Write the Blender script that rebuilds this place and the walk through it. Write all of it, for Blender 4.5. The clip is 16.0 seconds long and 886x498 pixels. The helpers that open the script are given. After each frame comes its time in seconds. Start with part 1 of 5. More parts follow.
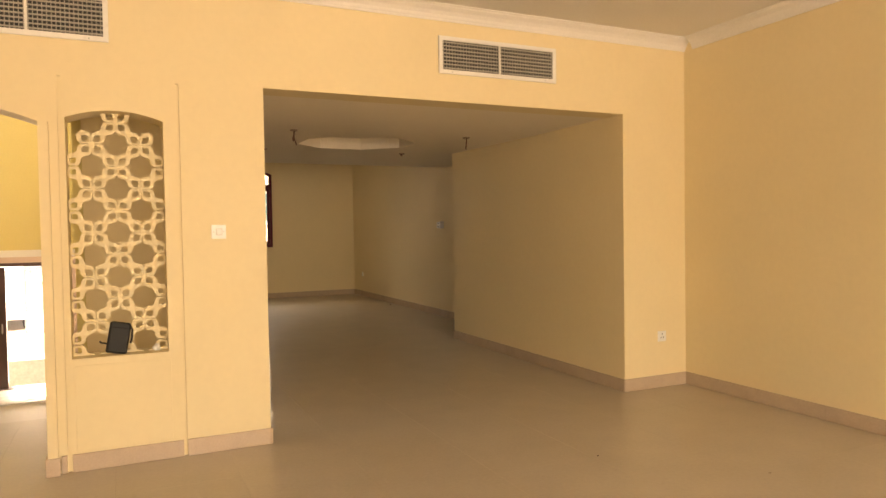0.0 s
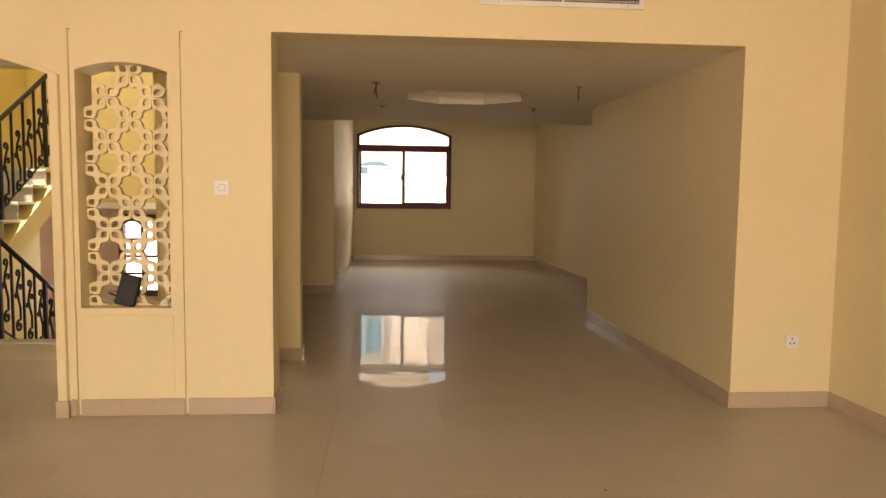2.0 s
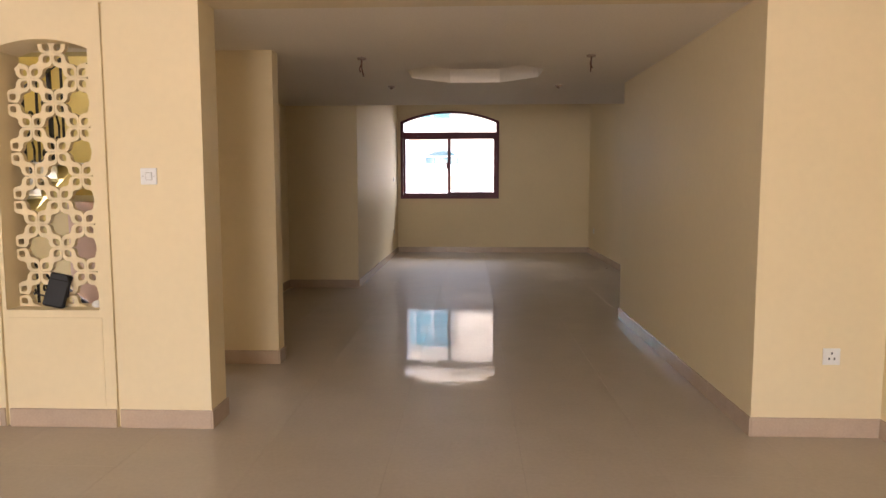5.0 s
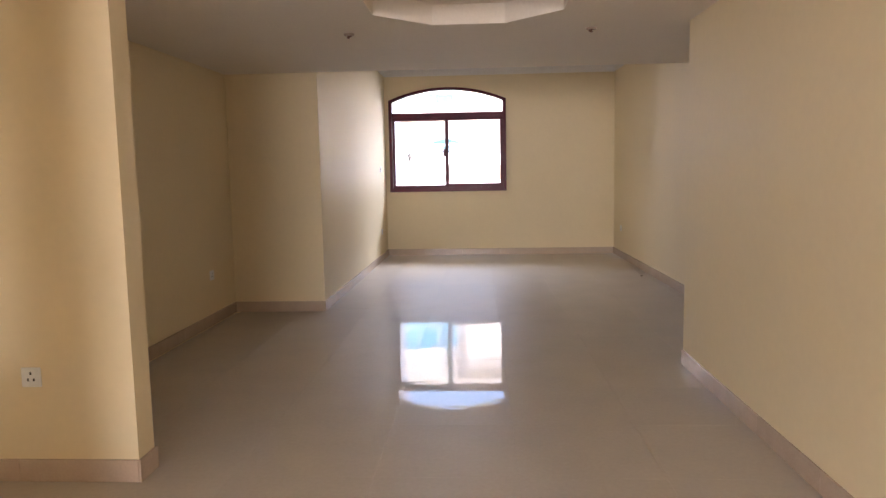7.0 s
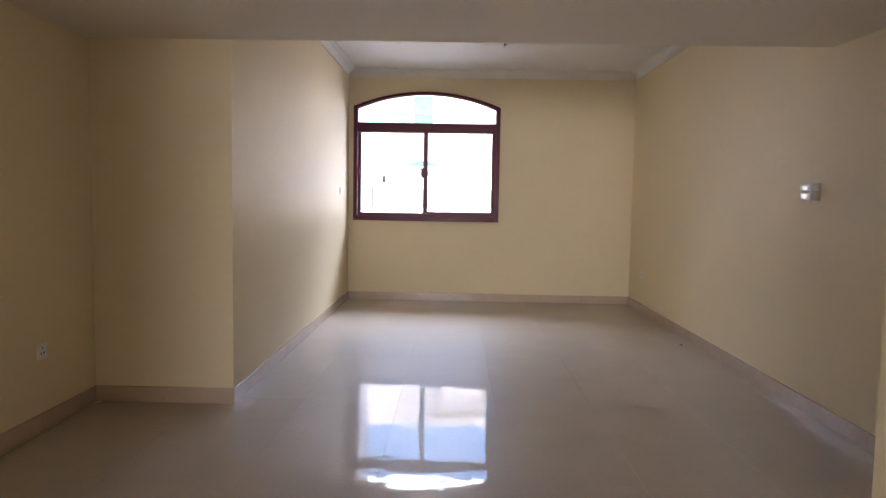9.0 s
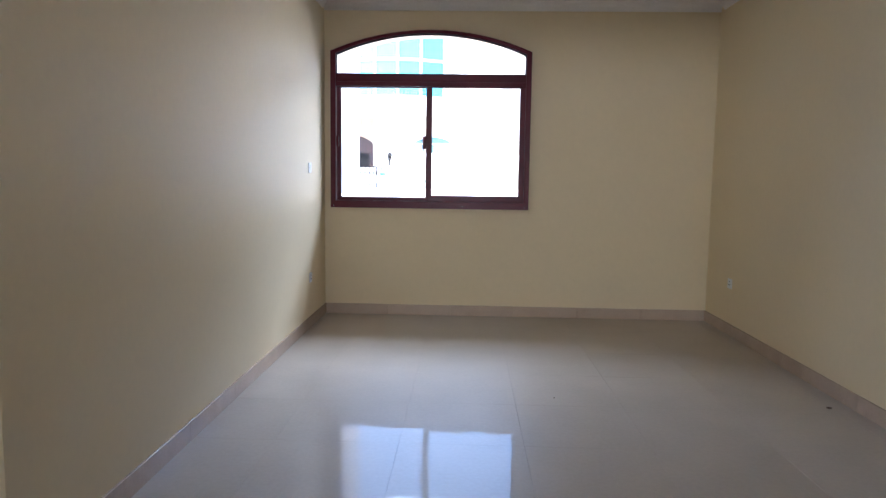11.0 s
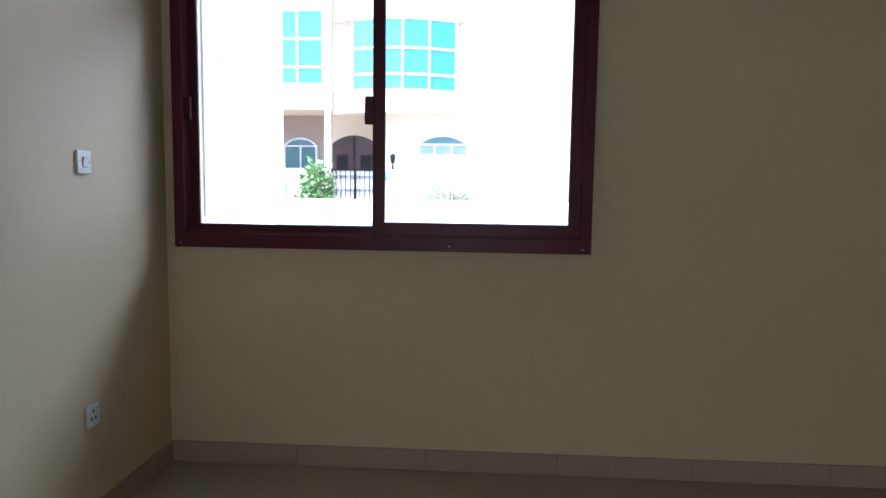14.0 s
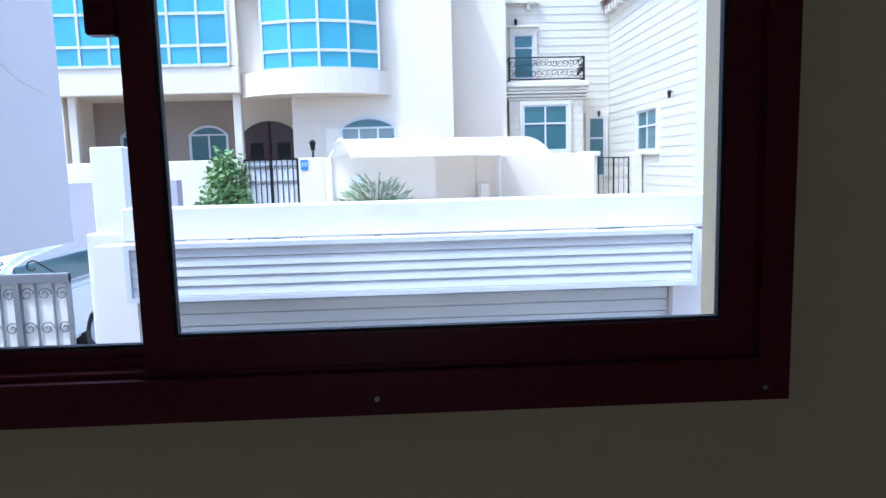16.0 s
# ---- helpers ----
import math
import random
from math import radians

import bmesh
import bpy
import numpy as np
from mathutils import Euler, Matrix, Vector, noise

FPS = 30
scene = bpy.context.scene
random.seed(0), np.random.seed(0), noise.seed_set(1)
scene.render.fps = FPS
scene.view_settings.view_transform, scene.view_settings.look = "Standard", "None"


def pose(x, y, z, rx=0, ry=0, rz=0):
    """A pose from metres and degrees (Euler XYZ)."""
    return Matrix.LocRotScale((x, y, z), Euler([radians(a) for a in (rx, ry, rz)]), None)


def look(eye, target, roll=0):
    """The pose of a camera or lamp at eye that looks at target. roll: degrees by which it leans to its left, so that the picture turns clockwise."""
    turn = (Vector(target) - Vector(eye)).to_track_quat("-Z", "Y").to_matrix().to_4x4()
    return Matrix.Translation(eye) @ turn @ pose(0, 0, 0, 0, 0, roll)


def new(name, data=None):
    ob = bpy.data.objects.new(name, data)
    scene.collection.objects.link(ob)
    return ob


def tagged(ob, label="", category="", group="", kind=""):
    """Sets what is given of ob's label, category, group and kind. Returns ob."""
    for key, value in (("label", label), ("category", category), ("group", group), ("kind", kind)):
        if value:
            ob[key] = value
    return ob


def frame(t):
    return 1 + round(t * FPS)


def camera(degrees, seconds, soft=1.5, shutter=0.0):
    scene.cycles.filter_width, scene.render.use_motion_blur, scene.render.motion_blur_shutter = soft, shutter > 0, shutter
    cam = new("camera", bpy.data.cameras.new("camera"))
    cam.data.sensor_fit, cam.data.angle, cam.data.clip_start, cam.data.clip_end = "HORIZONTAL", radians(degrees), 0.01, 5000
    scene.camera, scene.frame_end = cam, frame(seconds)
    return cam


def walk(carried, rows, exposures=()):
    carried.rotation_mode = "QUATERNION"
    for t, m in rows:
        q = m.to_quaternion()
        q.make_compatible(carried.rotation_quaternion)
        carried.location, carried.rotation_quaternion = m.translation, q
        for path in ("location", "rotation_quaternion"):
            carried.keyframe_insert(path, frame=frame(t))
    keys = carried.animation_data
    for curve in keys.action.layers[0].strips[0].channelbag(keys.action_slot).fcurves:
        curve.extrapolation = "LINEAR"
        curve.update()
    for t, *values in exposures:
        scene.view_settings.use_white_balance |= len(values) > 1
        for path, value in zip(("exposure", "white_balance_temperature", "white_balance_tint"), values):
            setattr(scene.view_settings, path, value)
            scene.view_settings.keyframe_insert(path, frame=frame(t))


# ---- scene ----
cam = camera(66.2, 16.0)
PATH = [
    (0, (0.247, -0.647, 1.342), (1.093, 1.165, 1.285), -0.9),
    (0.5, (0.626, -0.518, 1.327), (1.242, 1.383, 1.229), 0.6),
    (1, (1.018, -0.434, 1.328), (1.505, 1.502, 1.216), -2.8),
    (1.5, (1.398, -0.442, 1.338), (1.635, 1.541, 1.216), -1.0),
    (2, (1.745, -0.354, 1.322), (1.9, 1.633, 1.164), 0.7),
    (2.5, (2.011, -0.281, 1.346), (2.133, 1.712, 1.23), -1.3),
    (3, (2.231, -0.345, 1.34), (1.992, 1.638, 1.243), 0.2),
    (3.5, (2.312, -0.349, 1.329), (1.964, 1.617, 1.214), -1.0),
    (4, (2.368, -0.31, 1.322), (2.117, 1.67, 1.189), -1.4),
    (4.5, (2.421, -0.134, 1.297), (2.264, 1.854, 1.139), -1.5),
    (4.7, (2.434, -0.003, 1.304), (2.342, 1.987, 1.132), 0.1),
    (6.8, (2.519, 2.019, 1.278), (2.465, 4.005, 1.052), -1.9),
    (7, (2.532, 2.276, 1.304), (2.421, 4.261, 1.088), -1.0),
    (7.5, (2.502, 2.819, 1.322), (2.308, 4.802, 1.145), 2.0),
    (8, (2.468, 3.358, 1.331), (2.453, 5.353, 1.194), -1.6),
    (8.5, (2.466, 3.93, 1.326), (2.448, 5.926, 1.209), -0.9),
    (9, (2.408, 4.508, 1.329), (2.372, 6.503, 1.183), 1.0),
    (9.2, (2.397, 4.721, 1.342), (2.416, 6.714, 1.179), -0.8),
    (11.3, (2.368, 7.212, 1.323), (2.292, 9.198, 1.104), 1.0),
    (11.5, (2.327, 7.451, 1.355), (2.252, 9.436, 1.127), 1.1),
    (12, (2.322, 7.991, 1.351), (2.392, 9.981, 1.163), -0.2),
    (12.5, (2.398, 8.561, 1.37), (2.323, 10.553, 1.204), 0.8),
    (13, (2.358, 9.133, 1.362), (2.344, 11.123, 1.155), -0.0),
    (13.5, (2.415, 9.706, 1.333), (2.446, 11.691, 1.091), -1.0),
    (14, (2.487, 10.299, 1.345), (2.366, 12.286, 1.153), 0.8),
    (14.5, (2.394, 10.815, 1.397), (2.408, 12.803, 1.183), -1.3),
    (15, (2.415, 11.356, 1.397), (2.359, 13.343, 1.18), -1.4),
    (15.4, (2.4, 11.76, 1.382), (2.292, 13.745, 1.168), -0.5),
    (15.5, (2.397, 11.859, 1.383), (2.291, 13.845, 1.166), 0.2),
    (16, (2.396, 12.337, 1.406), (2.473, 14.321, 1.166), -1.5),
]
# exposure and white balance of the filmed picture, second by second
EXPOSURES = [(0.0, 3.47, 9600, 17), (1.0, 3.31, 9100, 17), (2.0, 3.26, 8100, 16), (3.5, 3.31, 6900, 17), (4.7, 3.33, 6400, 19), (7.0, 4.25, 5800, 20),
             (9.0, 4.13, 5550, 18), (11.5, 3.64, 5000, 11), (12.5, 3.28, 5000, 9), (13.5, 2.89, 5000, 9), (14.5, 2.34, 4900, 10), (15.5, 1.72, 4650, 10),
             (16.0, 1.26, 4650, 9)]
walk(cam, [(t, look(eye, target, roll)) for t, eye, target, roll in PATH], EXPOSURES)

# ---- world and sun ----
SUN_UP, SUN_TURN = 64.0, 232.0          # height; compass turn from +y, clockwise
world = bpy.data.worlds.new("sky_world")
scene.world = world
world.use_nodes = True
wn = world.node_tree.nodes
sky = wn.new("ShaderNodeTexSky")
sky.sky_type = "NISHITA"
sky.sun_disc = False
sky.sun_elevation, sky.sun_rotation = radians(SUN_UP), radians(SUN_TURN)
sky.dust_density = 5.0
wn["Background"].inputs["Strength"].default_value = 0.15
world.node_tree.links.new(sky.outputs[0], wn["Background"].inputs["Color"])
sun_data = bpy.data.lights.new("sun", "SUN")
sun_data.energy, sun_data.angle, sun_data.color = 1.35, radians(1.0), (1.0, 0.95, 0.87)
sun = new("sun", sun_data)
up, turn = radians(SUN_UP), radians(SUN_TURN)
toward_sun = Vector((math.sin(turn) * math.cos(up), math.cos(turn) * math.cos(up), math.sin(up)))
sun.matrix_world = look(toward_sun * 60, (0, 0, 0))


def area_lamp(name, eye, target, sx, sy, watts, color, spread=180):
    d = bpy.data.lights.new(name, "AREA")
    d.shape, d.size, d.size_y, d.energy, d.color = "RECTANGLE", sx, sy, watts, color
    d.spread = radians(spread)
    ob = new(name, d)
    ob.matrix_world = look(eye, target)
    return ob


# sky light through the opening behind the walker and the entrance door
area_lamp("daylight_front_window", (0.9, -5.05, 1.55), (0.9, 0, 1.2), 4.2, 2.0, 12.2, (1.0, 0.92, 0.80), 120)
# unseen lamp hung high over the street, added to brighten the window room
area_lamp("fill_over_street", (2.4, 20.0, 7.0), (2.3, 13.4, 1.9), 14.0, 3.4, 235, (0.94, 0.96, 1.0))
# fill lamp added out of view to brighten the stair hall
area_lamp("fill_stair_hall", (-2.82, 6.4, 4.0), (0.0, 6.4, 3.2), 1.5, 1.3, 6.5, (1.0, 0.95, 0.85))
area_lamp("daylight_entrance_door", (-1.2, 12.84, -0.15), (-1.2, 8.0, -0.4), 0.68, 2.0, 12, (1.0, 0.97, 0.92))


# ---- helpers ----
def box(bm, x0, y0, z0, x1, y1, z1, bevel=0.0, seg=1):
    m = Matrix.Translation(((x0 + x1) / 2, (y0 + y1) / 2, (z0 + z1) / 2)) @ Matrix.Diagonal((abs(x1 - x0), abs(y1 - y0), abs(z1 - z0), 1))
    g = bmesh.ops.create_cube(bm, size=1.0, matrix=m)
    if bevel:
        edges = {e for v in g["verts"] for e in v.link_edges}
        bmesh.ops.bevel(bm, geom=list(edges), offset=bevel, segments=seg, affect="EDGES", profile=0.5)
    return g


def turned_box(bm, m, sx, sy, sz, bevel=0.0):
    g = bmesh.ops.create_cube(bm, size=1.0, matrix=m @ Matrix.Diagonal((sx, sy, sz, 1)))
    if bevel:
        edges = {e for v in g["verts"] for e in v.link_edges}
        bmesh.ops.bevel(bm, geom=list(edges), offset=bevel, segments=1, affect="EDGES")


def cyl(bm, p, r, h, n=16, r2=None, m=None):
    q = Matrix.Translation(p) if m is None else m
    bmesh.ops.create_cone(bm, cap_ends=True, segments=n, radius1=r, radius2=r if r2 is None else r2, depth=h, matrix=q)


def prism(bm, outline, a, b, axis="y"):
    """A solid from a 2D outline pushed from a to b along an axis; the outline lies in the other two."""
    def at(u, v, w):
        return {"x": (w, u, v), "y": (u, w, v), "z": (u, v, w)}[axis]
    lo = [bm.verts.new(at(u, v, a)) for u, v in outline]
    hi = [bm.verts.new(at(u, v, b)) for u, v in outline]
    n = len(outline)
    faces = [bm.faces.new(lo), bm.faces.new(list(reversed(hi)))]
    for i in range(n):
        faces.append(bm.faces.new((lo[i], hi[i], hi[(i + 1) % n], lo[(i + 1) % n])))
    return faces


def ring(bm, outer, inner, a, b, axis="y"):
    """A frame between two outlines of equal count, pushed from a to b."""
    def at(u, v, w):
        return {"x": (w, u, v), "y": (u, w, v), "z": (u, v, w)}[axis]
    n = len(outer)
    vs = [[bm.verts.new(at(u, v, w)) for u, v in line] for line in (outer, inner) for w in (a, b)]
    oa, ob_, ia, ib = vs
    for i in range(n):
        j = (i + 1) % n
        bm.faces.new((oa[i], oa[j], ia[j], ia[i]))
        bm.faces.new((ob_[j], ob_[i], ib[i], ib[j]))
        bm.faces.new((oa[j], oa[i], ob_[i], ob_[j]))
        bm.faces.new((ia[i], ia[j], ib[j], ib[i]))


def tube(bm, pts, r, n=6, ends=True):
    """A round bar along points."""
    pts = [Vector(p) for p in pts]
    rings, side = [], None
    for i, p in enumerate(pts):
        d = (pts[min(i + 1, len(pts) - 1)] - pts[max(i - 1, 0)]).normalized()
        if side is None:
            side = d.orthogonal().normalized()
        side = (side - d * side.dot(d)).normalized()
        up_ = d.cross(side)
        rings.append([bm.verts.new(p + (side * math.cos(2 * math.pi * k / n) + up_ * math.sin(2 * math.pi * k / n)) * r) for k in range(n)])
    for a, b in zip(rings, rings[1:]):
        for k in range(n):
            bm.faces.new((a[k], a[(k + 1) % n], b[(k + 1) % n], b[k]))
    if ends:
        bm.faces.new(list(reversed(rings[0])))
        bm.faces.new(rings[-1])


def arc(x0, x1, zs, rise, n=16):
    """Points of a flat arch from (x0, zs) to (x1, zs)."""
    half = (x1 - x0) / 2
    r = (half * half + rise * rise) / (2 * rise)
    a = math.asin(min(1.0, half / r))
    cx, cz = (x0 + x1) / 2, zs + rise - r
    return [(cx + r * math.sin(-a + 2 * a * i / n), cz + r * math.cos(-a + 2 * a * i / n)) for i in range(n + 1)]


def mesh_of(name, bm, material, smooth=False):
    bmesh.ops.recalc_face_normals(bm, faces=bm.faces[:])
    me = bpy.data.meshes.new(name)
    bm.to_mesh(me)
    bm.free()
    me.materials.append(material)
    if smooth:
        for p in me.polygons:
            p.use_smooth = True
    return me


def thing(name, bm, material, label="", category="", group="", kind="", smooth=False):
    return tagged(new(name, mesh_of(name, bm, material, smooth)), label, category, group, kind)


def group_of(name, label, category, at=(0, 0, 0), group="", kind=""):
    ob = new(name)
    ob.location = at
    ob.empty_display_size = 0.1
    return tagged(ob, label, category, group, kind)


def part(name, bm, material, parent, label="", smooth=False, local=False):
    """One mesh under a thing or a part; given in world metres unless local."""
    ob = new(name, mesh_of(name, bm, material, smooth))
    ob.parent = parent
    if not local:
        q = parent
        off = Vector((0, 0, 0))
        while q is not None:
            off += q.location
            q = q.parent
        for v in ob.data.vertices:
            v.co -= off
    return tagged(ob, label)


def shared(name, me, parent, at, turn_z=0.0, tilt=(0, 0)):
    ob = new(name, me)
    ob.parent = parent
    ob.location = at
    ob.rotation_euler = (tilt[0], tilt[1], turn_z)
    return ob


# ---- materials ----
def material(name, color, rough=0.6, metal=0.0, vary=0.06, scale=1.5, grain=0.03, grain_scale=60.0, bump=0.0, bump_scale=80.0,
             spec=0.5, coat=0.0, stain=None, stain_scale=2.0, stain_at=(0.6, 0.75), per_object=0.0, rough_vary=0.08, wave=0.0, wave_scale=2.0):
    m = bpy.data.materials.new(name)
    m.use_nodes = True
    nt = m.node_tree
    N, L = nt.nodes, nt.links
    b = N["Principled BSDF"]
    b.inputs["Metallic"].default_value = metal
    b.inputs["Specular IOR Level"].default_value = spec
    b.inputs["Coat Weight"].default_value = coat
    b.inputs["Coat Roughness"].default_value = 0.018
    geo = N.new("ShaderNodeNewGeometry")
    big = N.new("ShaderNodeTexNoise")
    big.inputs["Scale"].default_value, big.inputs["Detail"].default_value = scale, 4.0
    fine = N.new("ShaderNodeTexNoise")
    fine.inputs["Scale"].default_value, fine.inputs["Detail"].default_value = grain_scale, 3.0
    L.new(geo.outputs["Position"], big.inputs["Vector"])
    L.new(geo.outputs["Position"], fine.inputs["Vector"])

    def math_node(op, a, bb):
        q = N.new("ShaderNodeMath")
        q.operation = op
        for i, v in enumerate((a, bb)):
            if isinstance(v, (int, float)):
                q.inputs[i].default_value = v
            else:
                L.new(v, q.inputs[i])
        return q.outputs[0]

    value = math_node("ADD", 1.0, math_node("MULTIPLY", math_node("SUBTRACT", big.outputs["Fac"], 0.5), 2 * vary * 2))
    value = math_node("ADD", value, math_node("MULTIPLY", math_node("SUBTRACT", fine.outputs["Fac"], 0.5), 2 * grain * 2))
    if per_object:
        info = N.new("ShaderNodeObjectInfo")
        value = math_node("ADD", value, math_node("MULTIPLY", math_node("SUBTRACT", info.outputs["Random"], 0.5), 2 * per_object))
    hsv = N.new("ShaderNodeHueSaturation")
    hsv.inputs["Color"].default_value = (*color, 1)
    L.new(value, hsv.inputs["Value"])
    out = hsv.outputs["Color"]
    if stain:
        sn = N.new("ShaderNodeTexNoise")
        sn.inputs["Scale"].default_value, sn.inputs["Detail"].default_value, sn.inputs["Roughness"].default_value = stain_scale, 6.0, 0.65
        L.new(geo.outputs["Position"], sn.inputs["Vector"])
        ramp = N.new("ShaderNodeMapRange")
        ramp.inputs["From Min"].default_value, ramp.inputs["From Max"].default_value = stain_at
        L.new(sn.outputs["Fac"], ramp.inputs["Value"])
        mix = N.new("ShaderNodeMix")
        mix.data_type = "RGBA"
        L.new(ramp.outputs["Result"], mix.inputs["Factor"])
        L.new(out, mix.inputs["A"])
        mix.inputs["B"].default_value = (*stain, 1)
        out = mix.outputs["Result"]
    L.new(out, b.inputs["Base Color"])
    rv = math_node("ADD", rough, math_node("MULTIPLY", math_node("SUBTRACT", big.outputs["Fac"], 0.5), 2 * rough_vary))
    L.new(rv, b.inputs["Roughness"])
    last = None
    if bump:
        bn = N.new("ShaderNodeTexNoise")
        bn.inputs["Scale"].default_value, bn.inputs["Detail"].default_value = bump_scale, 4.0
        L.new(geo.outputs["Position"], bn.inputs["Vector"])
        bp = N.new("ShaderNodeBump")
        bp.inputs["Strength"].default_value, bp.inputs["Distance"].default_value = bump, 0.004
        L.new(bn.outputs["Fac"], bp.inputs["Height"])
        last = bp
    if wave:
        wv = N.new("ShaderNodeTexNoise")
        wv.inputs["Scale"].default_value, wv.inputs["Detail"].default_value = wave_scale, 1.0
        L.new(geo.outputs["Position"], wv.inputs["Vector"])
        bp = N.new("ShaderNodeBump")
        bp.inputs["Strength"].default_value, bp.inputs["Distance"].default_value = 1.0, wave
        L.new(wv.outputs["Fac"], bp.inputs["Height"])
        L.new(bp.outputs["Normal"], b.inputs["Coat Normal"])
    if last:
        L.new(last.outputs["Normal"], b.inputs["Normal"])
    return m


def glass_material(name, tint, rough=0.0):
    """Thin clear pane: lets light straight through, mirrors at a slant."""
    m = bpy.data.materials.new(name)
    m.use_nodes = True
    N, L = m.node_tree.nodes, m.node_tree.links
    N.remove(N["Principled BSDF"])
    t = N.new("ShaderNodeBsdfTransparent")
    t.inputs["Color"].default_value = (*tint, 1)
    g = N.new("ShaderNodeBsdfGlossy")
    g.inputs["Roughness"].default_value = 0.02 + rough
    f = N.new("ShaderNodeFresnel")
    f.inputs["IOR"].default_value = 1.45
    mix = N.new("ShaderNodeMixShader")
    L.new(f.outputs[0], mix.inputs[0])
    L.new(t.outputs[0], mix.inputs[1])
    L.new(g.outputs[0], mix.inputs[2])
    L.new(mix.outputs[0], N["Material Output"].inputs["Surface"])
    return m


M_WALL = material("cream_wall_paint", (0.80, 0.67, 0.43), 0.55, vary=0.03, scale=0.9, grain=0.015, grain_scale=25, bump=0.06, bump_scale=140, spec=0.35)
M_YELLOW = material("yellow_stair_paint", (0.66, 0.55, 0.25), 0.6, vary=0.03, bump=0.06, bump_scale=140, spec=0.3)
M_BEIGE = material("beige_hall_paint", (0.62, 0.47, 0.36), 0.6, vary=0.04, bump=0.05, bump_scale=140, spec=0.3)
M_CEIL = material("white_ceiling_paint", (0.80, 0.77, 0.73), 0.8, vary=0.03, scale=0.8, bump=0.04, bump_scale=120, spec=0.2)
# ceiling white with warm light bounced off the floor put into its colour
M_CEIL_LOW = material("bounce_warmed_ceiling_paint", (0.88, 0.80, 0.68), 0.8, vary=0.03, scale=0.8, bump=0.04, bump_scale=120, spec=0.2)
M_TILE = material("polished_cream_porcelain", (0.50, 0.435, 0.35), 0.40, vary=0.05, scale=3.0, grain=0.04, grain_scale=45, spec=0.10, coat=0.42,
                  per_object=0.006, rough_vary=0.02, wave=0.0006, wave_scale=8.0)
M_GROUT = material("floor_grout", (0.44, 0.38, 0.305), 0.4)
M_SKIRT = material("beige_skirting_tile", (0.52, 0.40, 0.30), 0.19, rough_vary=0.03, vary=0.06, scale=8, grain=0.05, grain_scale=90, per_object=0.03)
M_FRAME = material("maroon_aluminium", (0.10, 0.010, 0.020), 0.34, vary=0.10, scale=6, spec=0.22, stain=(0.11, 0.03, 0.04), stain_scale=9, stain_at=(0.62, 0.85))
M_SEAL = material("black_rubber_seal", (0.02, 0.02, 0.025), 0.6)
M_GLASS = glass_material("clear_window_glass", (0.96, 0.98, 0.98))
M_WHITE = material("white_plastic", (0.82, 0.82, 0.80), 0.36, vary=0.02)
# near-black colour standing for the shade inside grille gaps and socket slots
M_SHADOWGAP = material("slot_shadow", (0.03, 0.03, 0.03), 0.7)
M_VENT = material("white_vent_paint", (0.80, 0.78, 0.74), 0.4, vary=0.04, stain=(0.55, 0.5, 0.42), stain_scale=14, stain_at=(0.6, 0.9))
M_SLAT = material("grey_white_slat", (0.50, 0.47, 0.42), 0.5, vary=0.08)
M_IRON = material("black_wrought_iron", (0.013, 0.011, 0.010), 0.5, metal=0.0, spec=0.2, vary=0.2, scale=12, bump=0.1, bump_scale=120)
M_STEP = material("grey_marble_step", (0.50, 0.48, 0.43), 0.2, vary=0.10, scale=5, grain=0.06, grain_scale=40)
M_WOOD = material("dark_brown_wood", (0.055, 0.022, 0.016), 0.35, vary=0.2, scale=7, bump=0.08, bump_scale=60)
M_BLACK = material("black_nylon", (0.012, 0.012, 0.014), 0.6, vary=0.2, bump=0.3, bump_scale=300)
M_CHROME = material("grey_metal", (0.45, 0.44, 0.42), 0.3, metal=0.9)
M_ROSE = material("brown_ceiling_rose", (0.34, 0.26, 0.19), 0.6, vary=0.1, scale=20)
M_COPPER = material("brown_cable", (0.14, 0.06, 0.03), 0.5)

# ---- the setting: walls, floors and ceilings ----
YA, YB = 3.71, 3.93            # faces of the wall with the arch and the wide opening
HEAD = 2.247                   # low ceiling and head of the wide opening
CEIL_A, CEIL_F = 2.90, 2.98


def structure(name, bm, mat, label, category):
    return thing(name, bm, mat, label, category, kind="structure")


def arched_top(bm, x0, x1, zs, rise, ztop, y0, y1):
    prism(bm, arc(x0, x1, zs, rise) + [(x1, ztop), (x0, ztop)], y0, y1)


ARCH = (-1.70, -0.175, 1.972, 0.14)
GROOVES = ((-0.080, -0.060), (0.537, 0.556))
NICHE = (-0.045, 0.465, 2.005, 0.05)
bm = bmesh.new()
box(bm, -4.2, YA, -0.02, ARCH[0], YB, 3.0)
arched_top(bm, *ARCH, 3.0, YA, YB)
box(bm, ARCH[1], YA, -0.02, GROOVES[0][0], YB, 3.0)
box(bm, GROOVES[0][1], YA, -0.02, NICHE[0], YB, 3.0)
box(bm, NICHE[0], YA, -0.02, NICHE[1], YB, 0.64)
arched_top(bm, *NICHE, 3.0, YA, YB)
box(bm, NICHE[1], YA, -0.02, GROOVES[1][0], YB, 3.0)
box(bm, GROOVES[1][1], YA, -0.02, 1.053, YB, 3.0)
for gx0, gx1 in GROOVES:
    box(bm, gx0, YA + 0.018, -0.02, gx1, YB, 2.235)
    box(bm, gx0, YA, 2.235, gx1, YB, 3.0)
box(bm, 1.053, YA, HEAD, 3.894, YB, 3.0)
box(bm, 3.894, YA, -0.02, 4.55, YB, 3.0)
structure("wall_north", bm, M_WALL, "cream painted wall with an arch, a niche and a wide opening", "wall")

